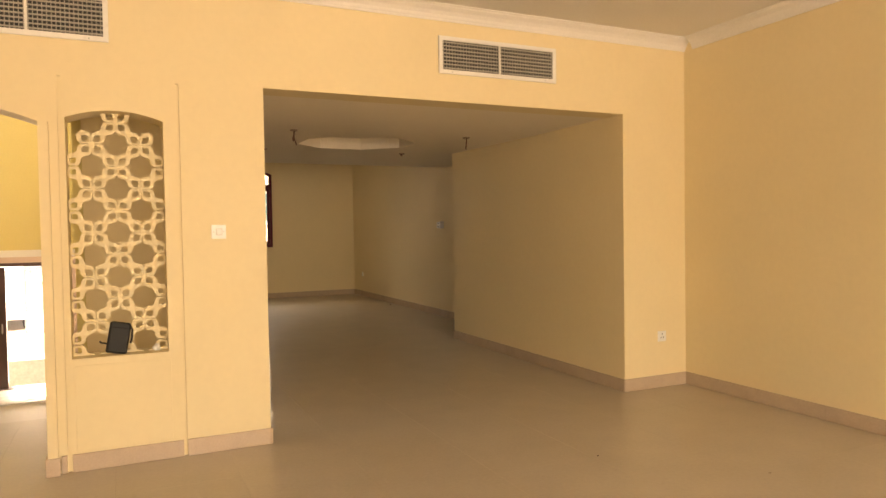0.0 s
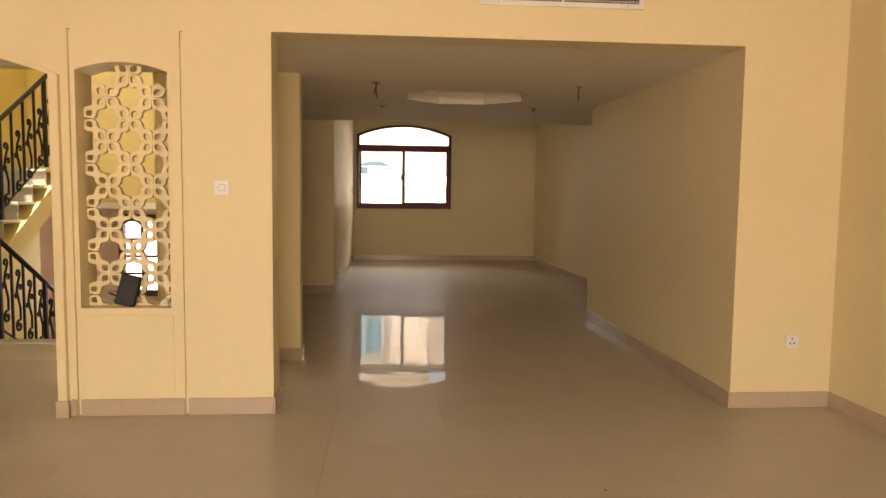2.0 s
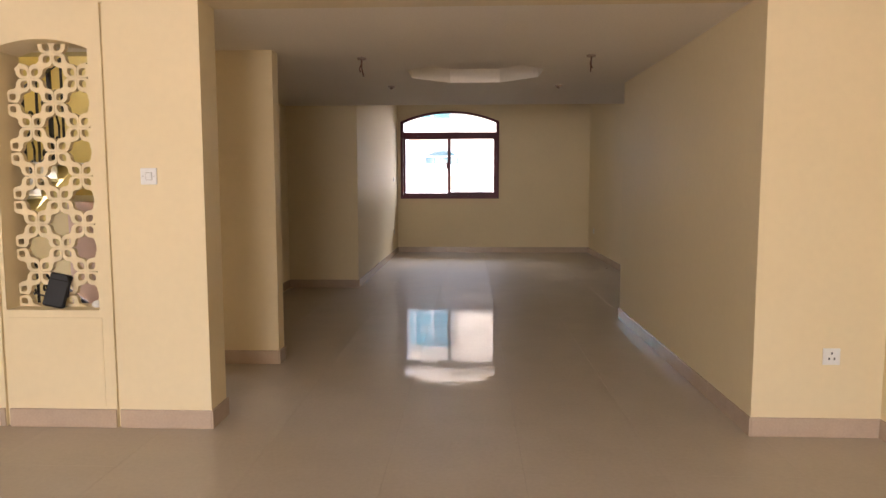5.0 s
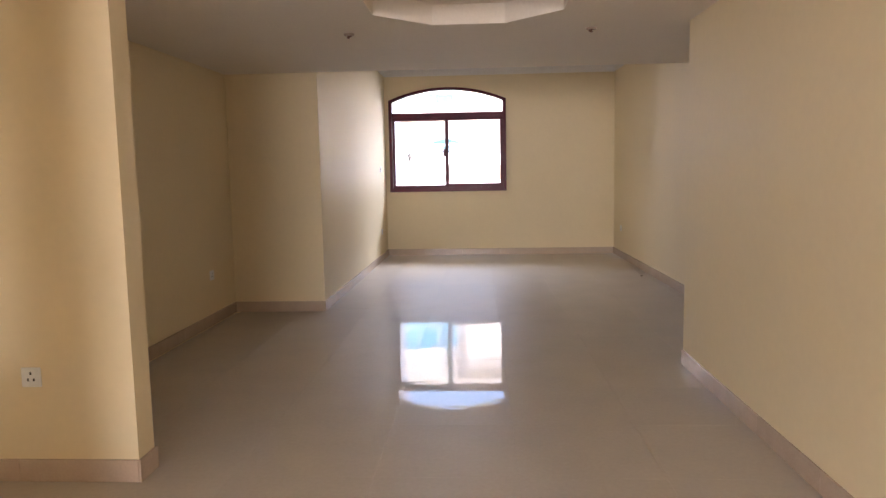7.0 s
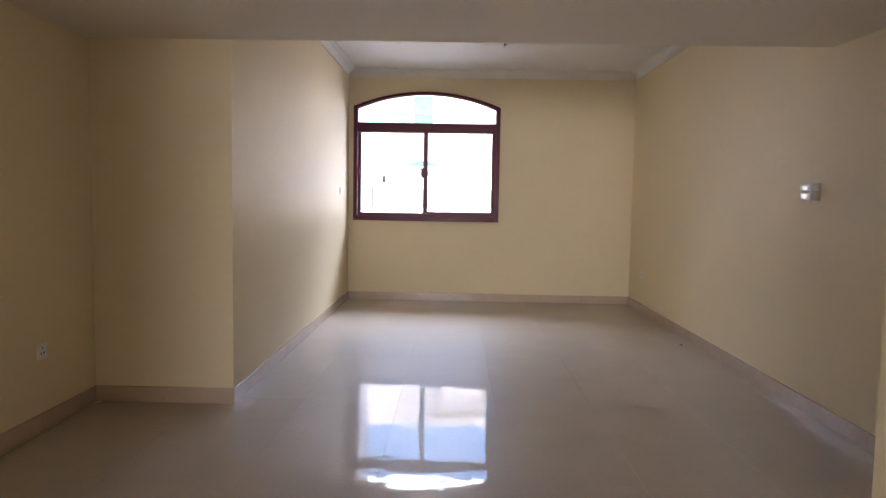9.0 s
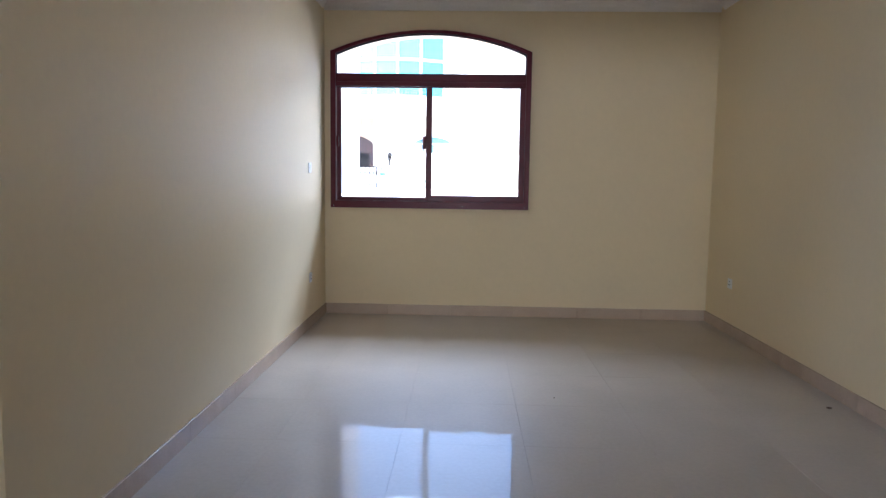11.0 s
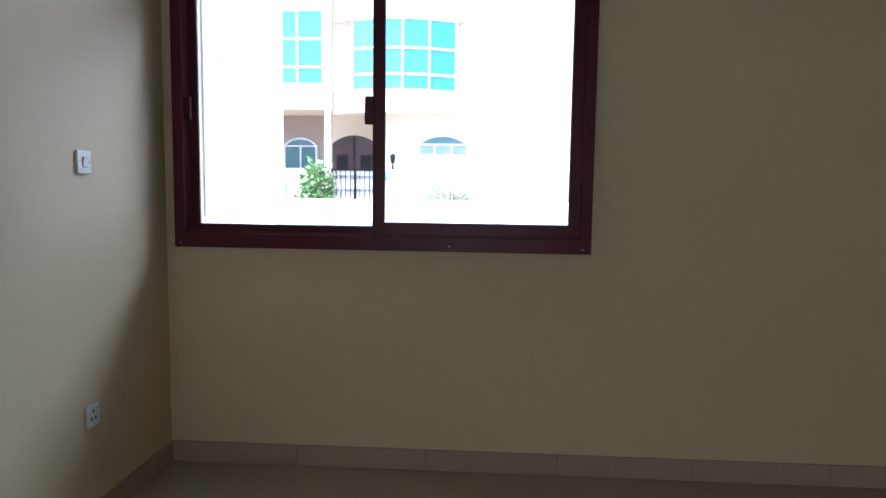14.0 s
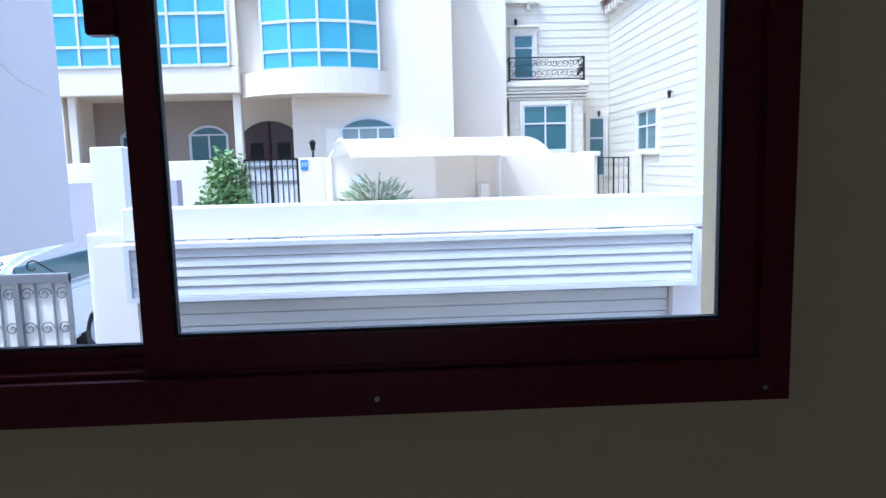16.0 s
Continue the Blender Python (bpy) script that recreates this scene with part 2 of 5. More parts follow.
bm = bmesh.new()
box(bm, 4.55, -5.4, -0.02, 4.80, YB, 3.0)
structure("wall_east", bm, M_WALL, "plain cream painted wall of the first room", "wall")
bm = bmesh.new()
box(bm, -4.4, -5.4, -0.02, -4.2, YB, 3.0)
structure("wall_west", bm, M_WALL, "plain cream painted wall closing the first room", "wall")
bm = bmesh.new()
WX0, WX1, WZ0, WZ1 = -1.2, 3.0, 0.55, 2.55
box(bm, -4.2, -5.4, -0.02, WX0, -5.2, 3.0)
box(bm, WX1, -5.4, -0.02, 4.55, -5.2, 3.0)
box(bm, WX0, -5.4, -0.02, WX1, -5.2, WZ0)
box(bm, WX0, -5.4, WZ1, WX1, -5.2, 3.0)
structure("wall_south", bm, M_WALL, "cream painted wall with a broad window opening", "wall")

bm = bmesh.new()
box(bm, 3.894, YB, -0.02, 4.90, 6.866, 3.0)
structure("wall_passage_east", bm, M_WALL, "smooth cream wall of the low passage", "wall")
bm = bmesh.new()
box(bm, 4.685, 6.866, -0.02, 4.90, 13.62, 3.0)
structure("wall_far_east", bm, M_WALL, "cream painted side wall of the window room", "wall")
bm = bmesh.new()
box(bm, -0.03, 5.035, -0.02, 1.04, 5.175, HEAD + 0.03)
structure("wall_pier", bm, M_WALL, "short cream painted wall pier with a free end", "wall")
bm = bmesh.new()
box(bm, 0.0, 5.175, -0.02, 0.117, 8.98, 3.0)
structure("wall_recess_west", bm, M_WALL, "cream painted wall at the back of a recess", "wall")
bm = bmesh.new()
box(bm, 0.117, 8.755, -0.02, 1.005, 8.98, 3.0)
box(bm, 0.75, 8.98, -0.02, 1.005, 13.62, 3.0)
structure("wall_far_west", bm, M_WALL, "cream painted corner wall of the window room", "wall")

YW = 13.38
WIN = (1.072, 2.958, 2.505, 0.195)
bm = bmesh.new()
box(bm, 1.005, YW, -0.02, WIN[0] + 0.02, YW + 0.22, 3.0)
box(bm, WIN[1] - 0.02, YW, -0.02, 4.685, YW + 0.22, 3.0)
box(bm, WIN[0] + 0.02, YW, -0.02, WIN[1] - 0.02, YW + 0.22, 1.055)
arched_top(bm, WIN[0] + 0.02, WIN[1] - 0.02, WIN[2] - 0.02, WIN[3], 3.0, YW, YW + 0.22)
structure("wall_far_north", bm, M_WALL, "cream painted end wall round an arched window", "wall")

# low ceiling with its eight-sided recess
OC, OR = (2.47, 6.205), 0.612
octo = [(OC[0] + OR * math.cos(radians(-22.5 + 45 * k)), OC[1] + OR * math.sin(radians(-22.5 + 45 * k))) for k in range(8)]
rect = [(4.685, 5.2), (4.685, 8.755), (3.2, 8.755), (1.7, 8.755), (0.117, 8.755), (0.117, 5.2), (1.7, 5.2), (3.2, 5.2)]
bm = bmesh.new()
ring(bm, rect, octo, HEAD, 2.98, "z")
box(bm, -2.78, YB, HEAD, 4.685, 5.2, 2.98)
for v in bm.verts:
    if v.co.z < 2.5 and v.co.y > 5.3:
        v.co.z += 0.042 * (v.co.y - 5.2) / 3.555
structure("ceiling_low", bm, M_CEIL_LOW, "low off-white painted ceiling with an octagonal recess", "ceiling")
bm = bmesh.new()
prism(bm, [(OC[0] + (x - OC[0]) * 0.998, OC[1] + (y - OC[1]) * 0.998) for x, y in octo], 2.392, 2.50, "z")
structure("ceiling_recess", bm, M_CEIL_LOW, "off-white top of the octagonal ceiling recess", "ceiling")
bm = bmesh.new()
box(bm, -4.2, -5.2, CEIL_A, 4.55, YA, CEIL_A + 0.1)
structure("ceiling_room", bm, M_CEIL, "plain off-white ceiling of the first room", "ceiling")
bm = bmesh.new()
box(bm, 1.005, 8.755, CEIL_F, 4.685, YW, CEIL_F + 0.02)
structure("ceiling_far", bm, M_CEIL, "plain white ceiling of the window room", "ceiling")
# slab out of view above the ceilings, added to keep the sun out
bm = bmesh.new()
box(bm, -4.4, -5.4, 3.0, 4.9, YA, 3.25)
box(bm, 0.0, YA, 3.0, 4.9, 13.62, 3.25)
box(bm, -4.4, YA, 3.0, 0.0, 5.035, 3.25)
structure("roof", bm, M_CEIL, "flat unseen roof slab added over the rooms to block sun", "roof")


def cornice(name, runs, z):
    """Moulded plaster strip; runs: (axis, from, to, wall place, side)."""
    bm = bmesh.new()
    prof = [(0, 0), (0, -0.095), (0.010, -0.095), (0.014, -0.082), (0.019, -0.075), (0.026, -0.058), (0.043, -0.038), (0.064, -0.025), (0.073, -0.018), (0.078, -0.009), (0.09, -0.005), (0.09, 0)]
    for axis, a, b, place, side in runs:
        lines = []
        for w in (a, b):
            lines.append([bm.verts.new((w, place + side * d, z + h) if axis == "x" else (place + side * d, w, z + h)) for d, h in prof])
        n = len(prof)
        for i in range(n):
            bm.faces.new((lines[0][i], lines[0][(i + 1) % n], lines[1][(i + 1) % n], lines[1][i]))
        bm.faces.new(lines[0])
        bm.faces.new(list(reversed(lines[1])))
    return structure(name, bm, M_CEIL, "white moulded plaster cornice under the ceiling", "cornice")


cornice("trim_cornice_room", [("x", -4.2, 4.55, YA, -1), ("y", -5.2, YA - 0.1, 4.55, -1), ("y", -5.2, YA - 0.1, -4.2, 1)], CEIL_A)
cornice("trim_cornice_far", [("x", 1.005, 4.685, YW, -1), ("y", 8.76, YW - 0.1, 1.005, 1), ("y", 8.76, YW - 0.1, 4.685, -1)], CEIL_F)

# raised plaster panels and arch moulding on the first wall
bm = bmesh.new()
box(bm, NICHE[0] + 0.012, YA - 0.004, 0.115, NICHE[1] + 0.012, YA + 0.010, 0.60, 0.0015)
structure("trim_niche_apron", bm, M_WALL, "faintly raised cream plaster field below the niche", "wall panel")
bm = bmesh.new()
inner = [(ARCH[1], 0.1), *reversed(arc(*ARCH)), (ARCH[0], 0.1)]
outer = [(ARCH[1] + 0.05, 0.1), *reversed(arc(ARCH[0] - 0.05, ARCH[1] + 0.05, ARCH[2], ARCH[3] + 0.05)), (ARCH[0] - 0.05, 0.1)]
for i in range(len(inner) - 1):
    prism(bm, [inner[i], outer[i], outer[i + 1], inner[i + 1]], YA - 0.034, YA + 0.004)
bmesh.ops.remove_doubles(bm, verts=bm.verts[:], dist=0.0005)
structure("trim_arch_moulding", bm, M_WALL, "cream moulding band framing the archway", "moulding")

# ---- stair hall ----
# the hole high in this wall is an unseen addition for the fill lamp
bm = bmesh.new()
ring(bm, [(YB, -1.25), (8.8, -1.25), (8.8, 5.2), (YB, 5.2)], [(5.6, 3.3), (7.2, 3.3), (7.2, 4.7), (5.6, 4.7)], -2.98, -2.78, "x")
structure("wall_stair_west", bm, M_YELLOW, "yellow painted wall beside the rising stair", "wall")
bm = bmesh.new()
box(bm, -2.78, 8.6, 1.18, -0.1, 8.8, 5.2)
structure("wall_stair_north", bm, M_YELLOW, "yellow painted wall above the lower entrance hall", "wall")
bm = bmesh.new()
box(bm, -0.1, 5.175, -1.25, 0.0, 12.8, 5.2)
structure("wall_stair_east", bm, M_YELLOW, "yellow painted wall beside the descending stair", "wall")
bm = bmesh.new()
box(bm, -2.78, 5.035, HEAD - 0.0, -0.1, 5.2, 5.2)
box(bm, -0.1, 5.035, HEAD, 0.0, 5.175, 5.2)
structure("wall_stair_south", bm, M_YELLOW, "yellow painted wall high above the corridor", "wall")
bm = bmesh.new()
box(bm, -2.98, 5.035, 5.2, 0.0, 8.8, 5.4)
structure("ceiling_stair", bm, M_CEIL, "plain white ceiling high over the stair", "ceiling")
bm = bmesh.new()
box(bm, -4.2, 8.6, 1.10, -0.1, 12.6, 1.18)
structure("ceiling_entrance", bm, M_CEIL, "low ceiling of the entrance hall", "ceiling")
DX0, DX1, DZ = -2.24, -0.84, 0.9
VX0, VX1, VZ0, VZ1 = -3.25, -2.42, -0.62, 0.90
bm = bmesh.new()
box(bm, -4.2, 12.6, -1.25, VX0, 12.8, 1.18)
box(bm, VX1, 12.6, -1.25, DX0, 12.8, 1.18)
box(bm, VX0, 12.6, -1.25, VX1, 12.8, VZ0)
box(bm, VX0, 12.6, VZ1, VX1, 12.8, 1.18)
box(bm, DX0, 12.6, DZ, DX1, 12.8, 1.18)
box(bm, DX1, 12.6, -1.25, -0.1, 12.8, 1.18)
structure("wall_entrance_north", bm, M_BEIGE, "beige entrance wall with a double door and a window", "wall")
bm = bmesh.new()
box(bm, -4.2, 5.72, -1.25, -0.1, 12.6, -1.2)
structure("floor_entrance", bm, M_STEP, "pale stone floor of the lower entrance hall", "floor")
bm = bmesh.new()
box(bm, -1.80, 5.73, -0.032, -0.105, 5.885, 0.0, 0.004)
structure("trim_floor_edge", bm, M_STEP, "grey stone nosing along the edge of the upper floor", "stair nosing")
bm = bmesh.new()
box(bm, -2.78, 5.73, -1.2, -0.1, 5.86, -0.034)
structure("wall_floor_edge", bm, M_BEIGE, "beige wall under the edge of the upper floor", "wall")
bm = bmesh.new()
box(bm, -4.4, 8.6, -1.25, -4.2, 12.8, 1.18)
box(bm, -4.2, 8.6, -1.25, -2.98, 8.8, 1.10)
box(bm, -0.11, 7.6, -1.2, -0.101, 12.6, 1.1)
structure("wall_entrance_side", bm, M_BEIGE, "beige painted side walls of the entrance hall", "wall")

# ---- floor slab (the tiles come last) ----
bm = bmesh.new()
box(bm, -4.2, -5.2, -0.3, 4.685, 5.035, -0.012)
box(bm, -2.78, 5.035, -0.3, 4.685, 5.727, -0.012)
box(bm, 0.0, 5.72, -0.3, 4.685, 13.4, -0.012)
FLOOR = structure("floor", bm, M_GROUT, "polished cream porcelain tile floor with fine joints", "floor")


def skirting(name, runs, h=0.1, d=0.012):
    """Tile skirting; each run is (axis, from, to, wall face, side)."""
    holder = tagged(new(name), "beige ceramic skirting tiles along the wall foot", "skirting", kind="structure")
    for axis, a, b, place, side in runs:
        n = max(1, round(abs(b - a) / 0.63))
        for i in range(n):
            u, v = a + (b - a) * i / n + 0.0008, a + (b - a) * (i + 1) / n - 0.0008
            bm = bmesh.new()
            lo, hi = sorted((place, place + side * d))
            if axis == "x":
                box(bm, u, lo, 0.0005, v, hi, h, 0.0015)
            else:
                box(bm, lo, u, 0.0005, hi, v, h, 0.0015)
            part("skirting_tile", bm, M_SKIRT, holder)
    return holder


skirting("baseboard_room", [("x", -4.2, -1.755, YA, -1), ("x", 0.557, 1.053, YA, -1), ("x", 3.894, 4.55, YA, -1), ("y", -5.2, YA - 0.013, 4.55, -1)])
skirting("baseboard_panel", [("x", -0.056, 0.536, YA, -1), ("x", -0.187, -0.112, YA - 0.032, -1), ("x", -0.112, -0.082, YA, -1), ("y", YA - 0.02, YB, ARCH[1], -1), ("y", YA, YB, ARCH[0], 1)])
skirting("baseboard_passage", [("y", YA - 0.012, YB + 0.01, 1.053, 1), ("y", YA - 0.012, 6.866, 3.894, -1), ("x", -0.03, 1.04, 5.035, -1), ("y", 5.023, 5.187, 1.04, 1), ("x", 0.12, 1.04, 5.175, 1), ("y", 5.20, 8.74, 0.117, 1), ("x", 0.117, 1.017, 8.755, -1), ("x", 3.9, 4.67, 6.866, 1), ("x", -0.175, 1.05, YB, 1)])
skirting("baseboard_far", [("y", 8.76, 13.385, 1.005, 1), ("x", 1.005, 4.685, YW, -1), ("y", 6.88, 13.385, 4.685, -1)])

# ---- arched sliding window ----
YF = 13.32
window = group_of("window_1", "maroon aluminium sliding window with an arched fanlight", "window", (2.02, YF, 1.04), kind="structure")


def arch_frame(x0, x1, z0, zs, rise):
    return [(x1, z0), *reversed(arc(x0, x1, zs, rise)), (x0, z0)]


bm = bmesh.new()
fw = 0.048
ring(bm, arch_frame(WIN[0], WIN[1], 1.04, WIN[2], WIN[3]), arch_frame(WIN[0] + fw, WIN[1] - fw, 1.04 + 0.065, WIN[2] - 0.02, WIN[3] - 0.008), YF, YF + 0.10)
part("window_frame", bm, M_FRAME, window)
bm = bmesh.new()
box(bm, WIN[0] + fw, YF + 0.008, 2.185, WIN[1] - fw, YF + 0.095, 2.295, 0.004)
box(bm, WIN[0] + fw, YF + 0.0, 2.225, WIN[1] - fw, YF + 0.02, 2.24, 0.002)
part("transom", bm, M_FRAME, window)
bm = bmesh.new()
ring(bm, arch_frame(WIN[0] + 0.046, WIN[1] - 0.046, 2.293, WIN[2] - 0.018, WIN[3] - 0.01), arch_frame(WIN[0] + 0.058, WIN[1] - 0.058, 2.305, WIN[2] - 0.03, WIN[3] - 0.012), YF + 0.03, YF + 0.05)
part("bead", bm, M_SEAL, window)
bm = bmesh.new()
prism(bm, arch_frame(WIN[0] + 0.05, WIN[1] - 0.05, 2.297, WIN[2] - 0.024, WIN[3] - 0.01), YF + 0.038, YF + 0.043)
fan = part("pane", bm, M_GLASS, window, "arched fanlight glass")
fan.visible_shadow = False


def sash(x0, x1, z0, z1, y, left, right, low, high):
    bm = bmesh.new()
    ring(bm, [(x0, z0), (x1, z0), (x1, z1), (x0, z1)], [(x0 + left, z0 + low), (x1 - right, z0 + low), (x1 - right, z1 - high), (x0 + left, z1 - high)], y, y + 0.028)
    s = part("sash", bm, M_FRAME, window)
    bm = bmesh.new()
    ring(bm, [(x0 + left - 0.004, z0 + low - 0.004), (x1 - right + 0.004, z0 + low - 0.004), (x1 - right + 0.004, z1 - high + 0.004), (x0 + left - 0.004, z1 - high + 0.004)],
         [(x0 + left + 0.005, z0 + low + 0.005), (x1 - right - 0.005, z0 + low + 0.005), (x1 - right - 0.005, z1 - high - 0.005), (x0 + left + 0.005, z1 - high - 0.005)], y + 0.007, y + 0.02)
    part("seal", bm, M_SEAL, s)
    bm = bmesh.new()
    box(bm, x0 + left - 0.002, y + 0.011, z0 + low - 0.002, x1 - right + 0.002, y + 0.016, z1 - high + 0.002)
    p = part("pane", bm, M_GLASS, s)
    p.visible_shadow = False
    return s


sash(1.123, 2.012, 1.10, 2.19, YF + 0.058, 0.037, 0.034, 0.04, 0.012)
right_sash = sash(1.985, 2.91, 1.10, 2.19, YF + 0.022, 0.045, 0.048, 0.062, 0.012)
bm = bmesh.new()
box(bm, 1.946, YF + 0.004, 1.60, 1.986, YF + 0.03, 1.725, 0.003)
box(bm, 1.955, YF - 0.004, 1.635, 1.975, YF + 0.008, 1.69, 0.003)
part("latch", bm, M_FRAME, right_sash, "small maroon sash latch")
bm = bmesh.new()
box(bm, 1.122, YF + 0.02, 1.62, 1.146, YF + 0.05, 1.72, 0.003)
part("keeper", bm, M_FRAME, window)
bm = bmesh.new()
box(bm, 1.123, YF + 0.02, 1.105, 2.91, YF + 0.10, 1.113, 0.001)
box(bm, 1.123, YF + 0.05, 1.113, 2.91, YF + 0.054, 1.128)
part("track", bm, M_FRAME, window)
for sx, sz in ((2.92, 1.06), (1.10, 1.06), (2.33, 1.065)):
    bm = bmesh.new()
    cyl(bm, (0, 0, 0), 0.004, 0.003, 10, m=Matrix.Translation((sx, YF - 0.001, sz)) @ pose(0, 0, 0, 90))
    part("screw", bm, M_CHROME, window)


# ---- air grilles over the openings ----
def grille(x0, x1, z0, z1, bays, label):
    g = group_of("air_grille", label, "air vent", ((x0 + x1) / 2, YA, z0), "air grilles on the wall")
    f = 0.028
    bm = bmesh.new()
    ring(bm, [(x0, z0), (x1, z0), (x1, z1), (x0, z1)], [(x0 + f, z0 + f), (x1 - f, z0 + f), (x1 - f, z1 - f), (x0 + f, z1 - f)], YA - 0.018, YA + 0.001)
    part("frame", bm, M_VENT, g)
    # black sheet on the solid wall paints the shade between the slats
    bm = bmesh.new()
    box(bm, x0 + f * 0.8, YA - 0.0035, z0 + f * 0.8, x1 - f * 0.8, YA - 0.001, z1 - f * 0.8)
    part("backing", bm, M_SHADOWGAP, g)
    w = (x1 - x0 - 2 * f) / bays
    for i in range(1, bays):
        bm = bmesh.new()
        cx = x0 + f + w * i
        box(bm, cx - 0.007, YA - 0.017, z0 + f, cx + 0.007, YA - 0.003, z1 - f, 0.001)
        part("mullion", bm, M_VENT, g)
    n = 8
    for k in range(n):
        z = z0 + f + (z1 - z0 - 2 * f) * (k + 0.5) / n
        bm = bmesh.new()
        turned_box(bm, Matrix.Translation(((x0 + x1) / 2, YA - 0.011, z)) @ pose(0, 0, 0, -35), x1 - x0 - 2 * f, 0.010, 0.0022)
        part("slat", bm, M_SLAT, g)
    bm = bmesh.new()
    m = int((x1 - x0 - 2 * f) / 0.022)
    for k in range(m):
        cx = x0 + f + (x1 - x0 - 2 * f) * (k + 0.5) / m
        box(bm, cx - 0.0016, YA - 0.0075, z0 + f, cx + 0.0016, YA - 0.004, z1 - f)
    part("rear_grid", bm, M_SLAT, g)
    for sx in (x0 + 0.1, x1 - 0.1):
        bm = bmesh.new()
        cyl(bm, (0, 0, 0), 0.004, 0.002, 8, m=Matrix.Translation((sx, YA - 0.0185, z0 + 0.012)) @ pose(0, 0, 0, 90))
        part("screw", bm, M_CHROME, g)
    return g


grille(2.268, 3.245, 2.44, 2.70, 2, "white two-bay metal air grille above the wide opening")
grille(-1.75, 0.19, 2.44, 2.70, 5, "long white metal air grille above the arch")


# ---- switches and sockets ----
def wall_plate(name, at, turn_z, label, category, style):
    """A plate whose face looks along -y before the turn."""
    p = group_of(name, label, category, at)
    p.rotation_euler = (0, 0, radians(turn_z))
    s = 0.043
    bm = bmesh.new()
    box(bm, -s, -0.009, -s, s, 0.0, s, 0.003, 2)
    part("plate", bm, M_WHITE, p, local=True)
    if style == "switch":
        # grey slip just proud of the plate, coloured as the rocker's shadow gap
        bm = bmesh.new()
        box(bm, -0.015, -0.0094, -0.020, 0.021, -0.006, 0.020)
        part("recess", bm, M_SLAT, p, local=True)
        bm = bmesh.new()
        turned_box(bm, Matrix.Translation((0.003, -0.010, 0)) @ pose(0, 0, 0, 6), 0.030, 0.006, 0.034, 0.001)
        part("rocker", bm, M_WHITE, p, local=True)
        for dx in (-0.030, 0.030):
            bm = bmesh.new()
            cyl(bm, (0, 0, 0), 0.003, 0.002, 8, m=Matrix.Translation((dx, -0.0095, 0)) @ pose(0, 0, 0, 90))
            part("screw", bm, M_CHROME, p, local=True)
    else:
        for dx, dz in ((0, 0.018), (-0.013, -0.01), (0.013, -0.01)):
            bm = bmesh.new()
            box(bm, dx - 0.004, -0.0098, dz - 0.006, dx + 0.004, -0.006, dz + 0.006)
            part("slot", bm, M_SHADOWGAP, p, local=True)
        bm = bmesh.new()
        box(bm, 0.020, -0.012, 0.012, 0.033, -0.008, 0.032, 0.001)
        part("rocker", bm, M_WHITE, p, local=True)
    return p


wall_plate("light_switch", (0.765, YA, 1.35), 0, "square white light switch on the cream wall", "switch", "switch")
wall_plate("wall_socket", (4.284, YA, 0.425), 0, "white power socket low on the cream wall", "socket", "socket")
wall_plate("wall_socket", (0.59, 5.035, 0.468), 0, "white switched socket on the short pier", "socket", "socket")
wall_plate("wall_socket", (0.117, 8.19, 0.447), 90, "white power socket inside the shaded recess", "socket", "socket")
wall_plate("wall_socket", (1.005, 12.73, 0.445), 90, "white power socket beside the window wall", "socket", "socket")
wall_plate("wall_socket", (4.685, 12.80, 0.45), -90, "white power socket low on the far side wall", "socket", "socket")
wall_plate("light_switch", (1.005, 12.73, 1.405), 90, "white light switch beside the arched window", "switch", "switch")

icom = group_of("thermostat", "white box control on the far side wall", "wall control", (4.685, 8.89, 1.365))
bm = bmesh.new()
box(bm, 4.685 - 0.014, 8.815, 1.36, 4.685, 8.965, 1.47, 0.003)
part("back_plate", bm, M_WHITE, icom)
for z0, z1 in ((1.368, 1.412), (1.418, 1.462)):
    bm = bmesh.new()
    box(bm, 4.685 - 0.058, 8.823, z0, 4.685 - 0.012, 8.957, z1, 0.005, 2)
    cover = part("cover", bm, M_WHITE, icom)
    bm = bmesh.new()
    box(bm, 4.685 - 0.060, 8.86, z0 + 0.010, 4.685 - 0.0575, 8.92, z1 - 0.010)
    part("display", bm, M_CHROME, cover)


bm = bmesh.new()
box(bm, 0.117, 6.30, 0.10, 0.131, 6.77, 0.367, 0.002)
structure("wall_panel", bm, M_WALL, "low cream access panel in the recess wall", "access panel")
bm = bmesh.new()
tube(bm, [(0.117, 6.60, 0.47), (0.135, 6.602, 0.485), (0.145, 6.606, 0.45), (0.142, 6.612, 0.41), (0.133, 6.62, 0.375)], 0.006, 6)
thing("wire_stub", bm, M_COPPER, "short dark wire stub coming out of the wall", "wire", smooth=True)


# ---- bare ceiling points with dangling wires ----
def ceiling_point(x, y, z, drop, seed):
    rnd = random.Random(seed)
    g = group_of("ceiling_wire", "bare brown lamp wires hanging from a ceiling rose", "ceiling wire", (x, y, z), "bare lamp points")
    bm = bmesh.new()
    cyl(bm, (x, y, z - 0.006), 0.032, 0.012, 20, 0.036)
    part("rose", bm, M_ROSE, g, smooth=False)
    for k in range(2):
        pts = []
        a = rnd.uniform(0, 6.28)
        for i in range(9):
            f = i / 8
            w = 0.02 * math.sin(f * 5 + k * 2 + seed) * f + 0.012 * (k - 0.5)
            pts.append((x + w * math.cos(a), y + w * math.sin(a), z - 0.008 - drop * f * (1.0 if k else 0.75)))
        bm = bmesh.new()
        tube(bm, pts, 0.0055, 6)
        part("wire", bm, M_COPPER, g, smooth=True)


ceiling_point(1.621, 5.372, HEAD, 0.13, 1)
ceiling_point(3.315, 5.345, HEAD, 0.11, 5)
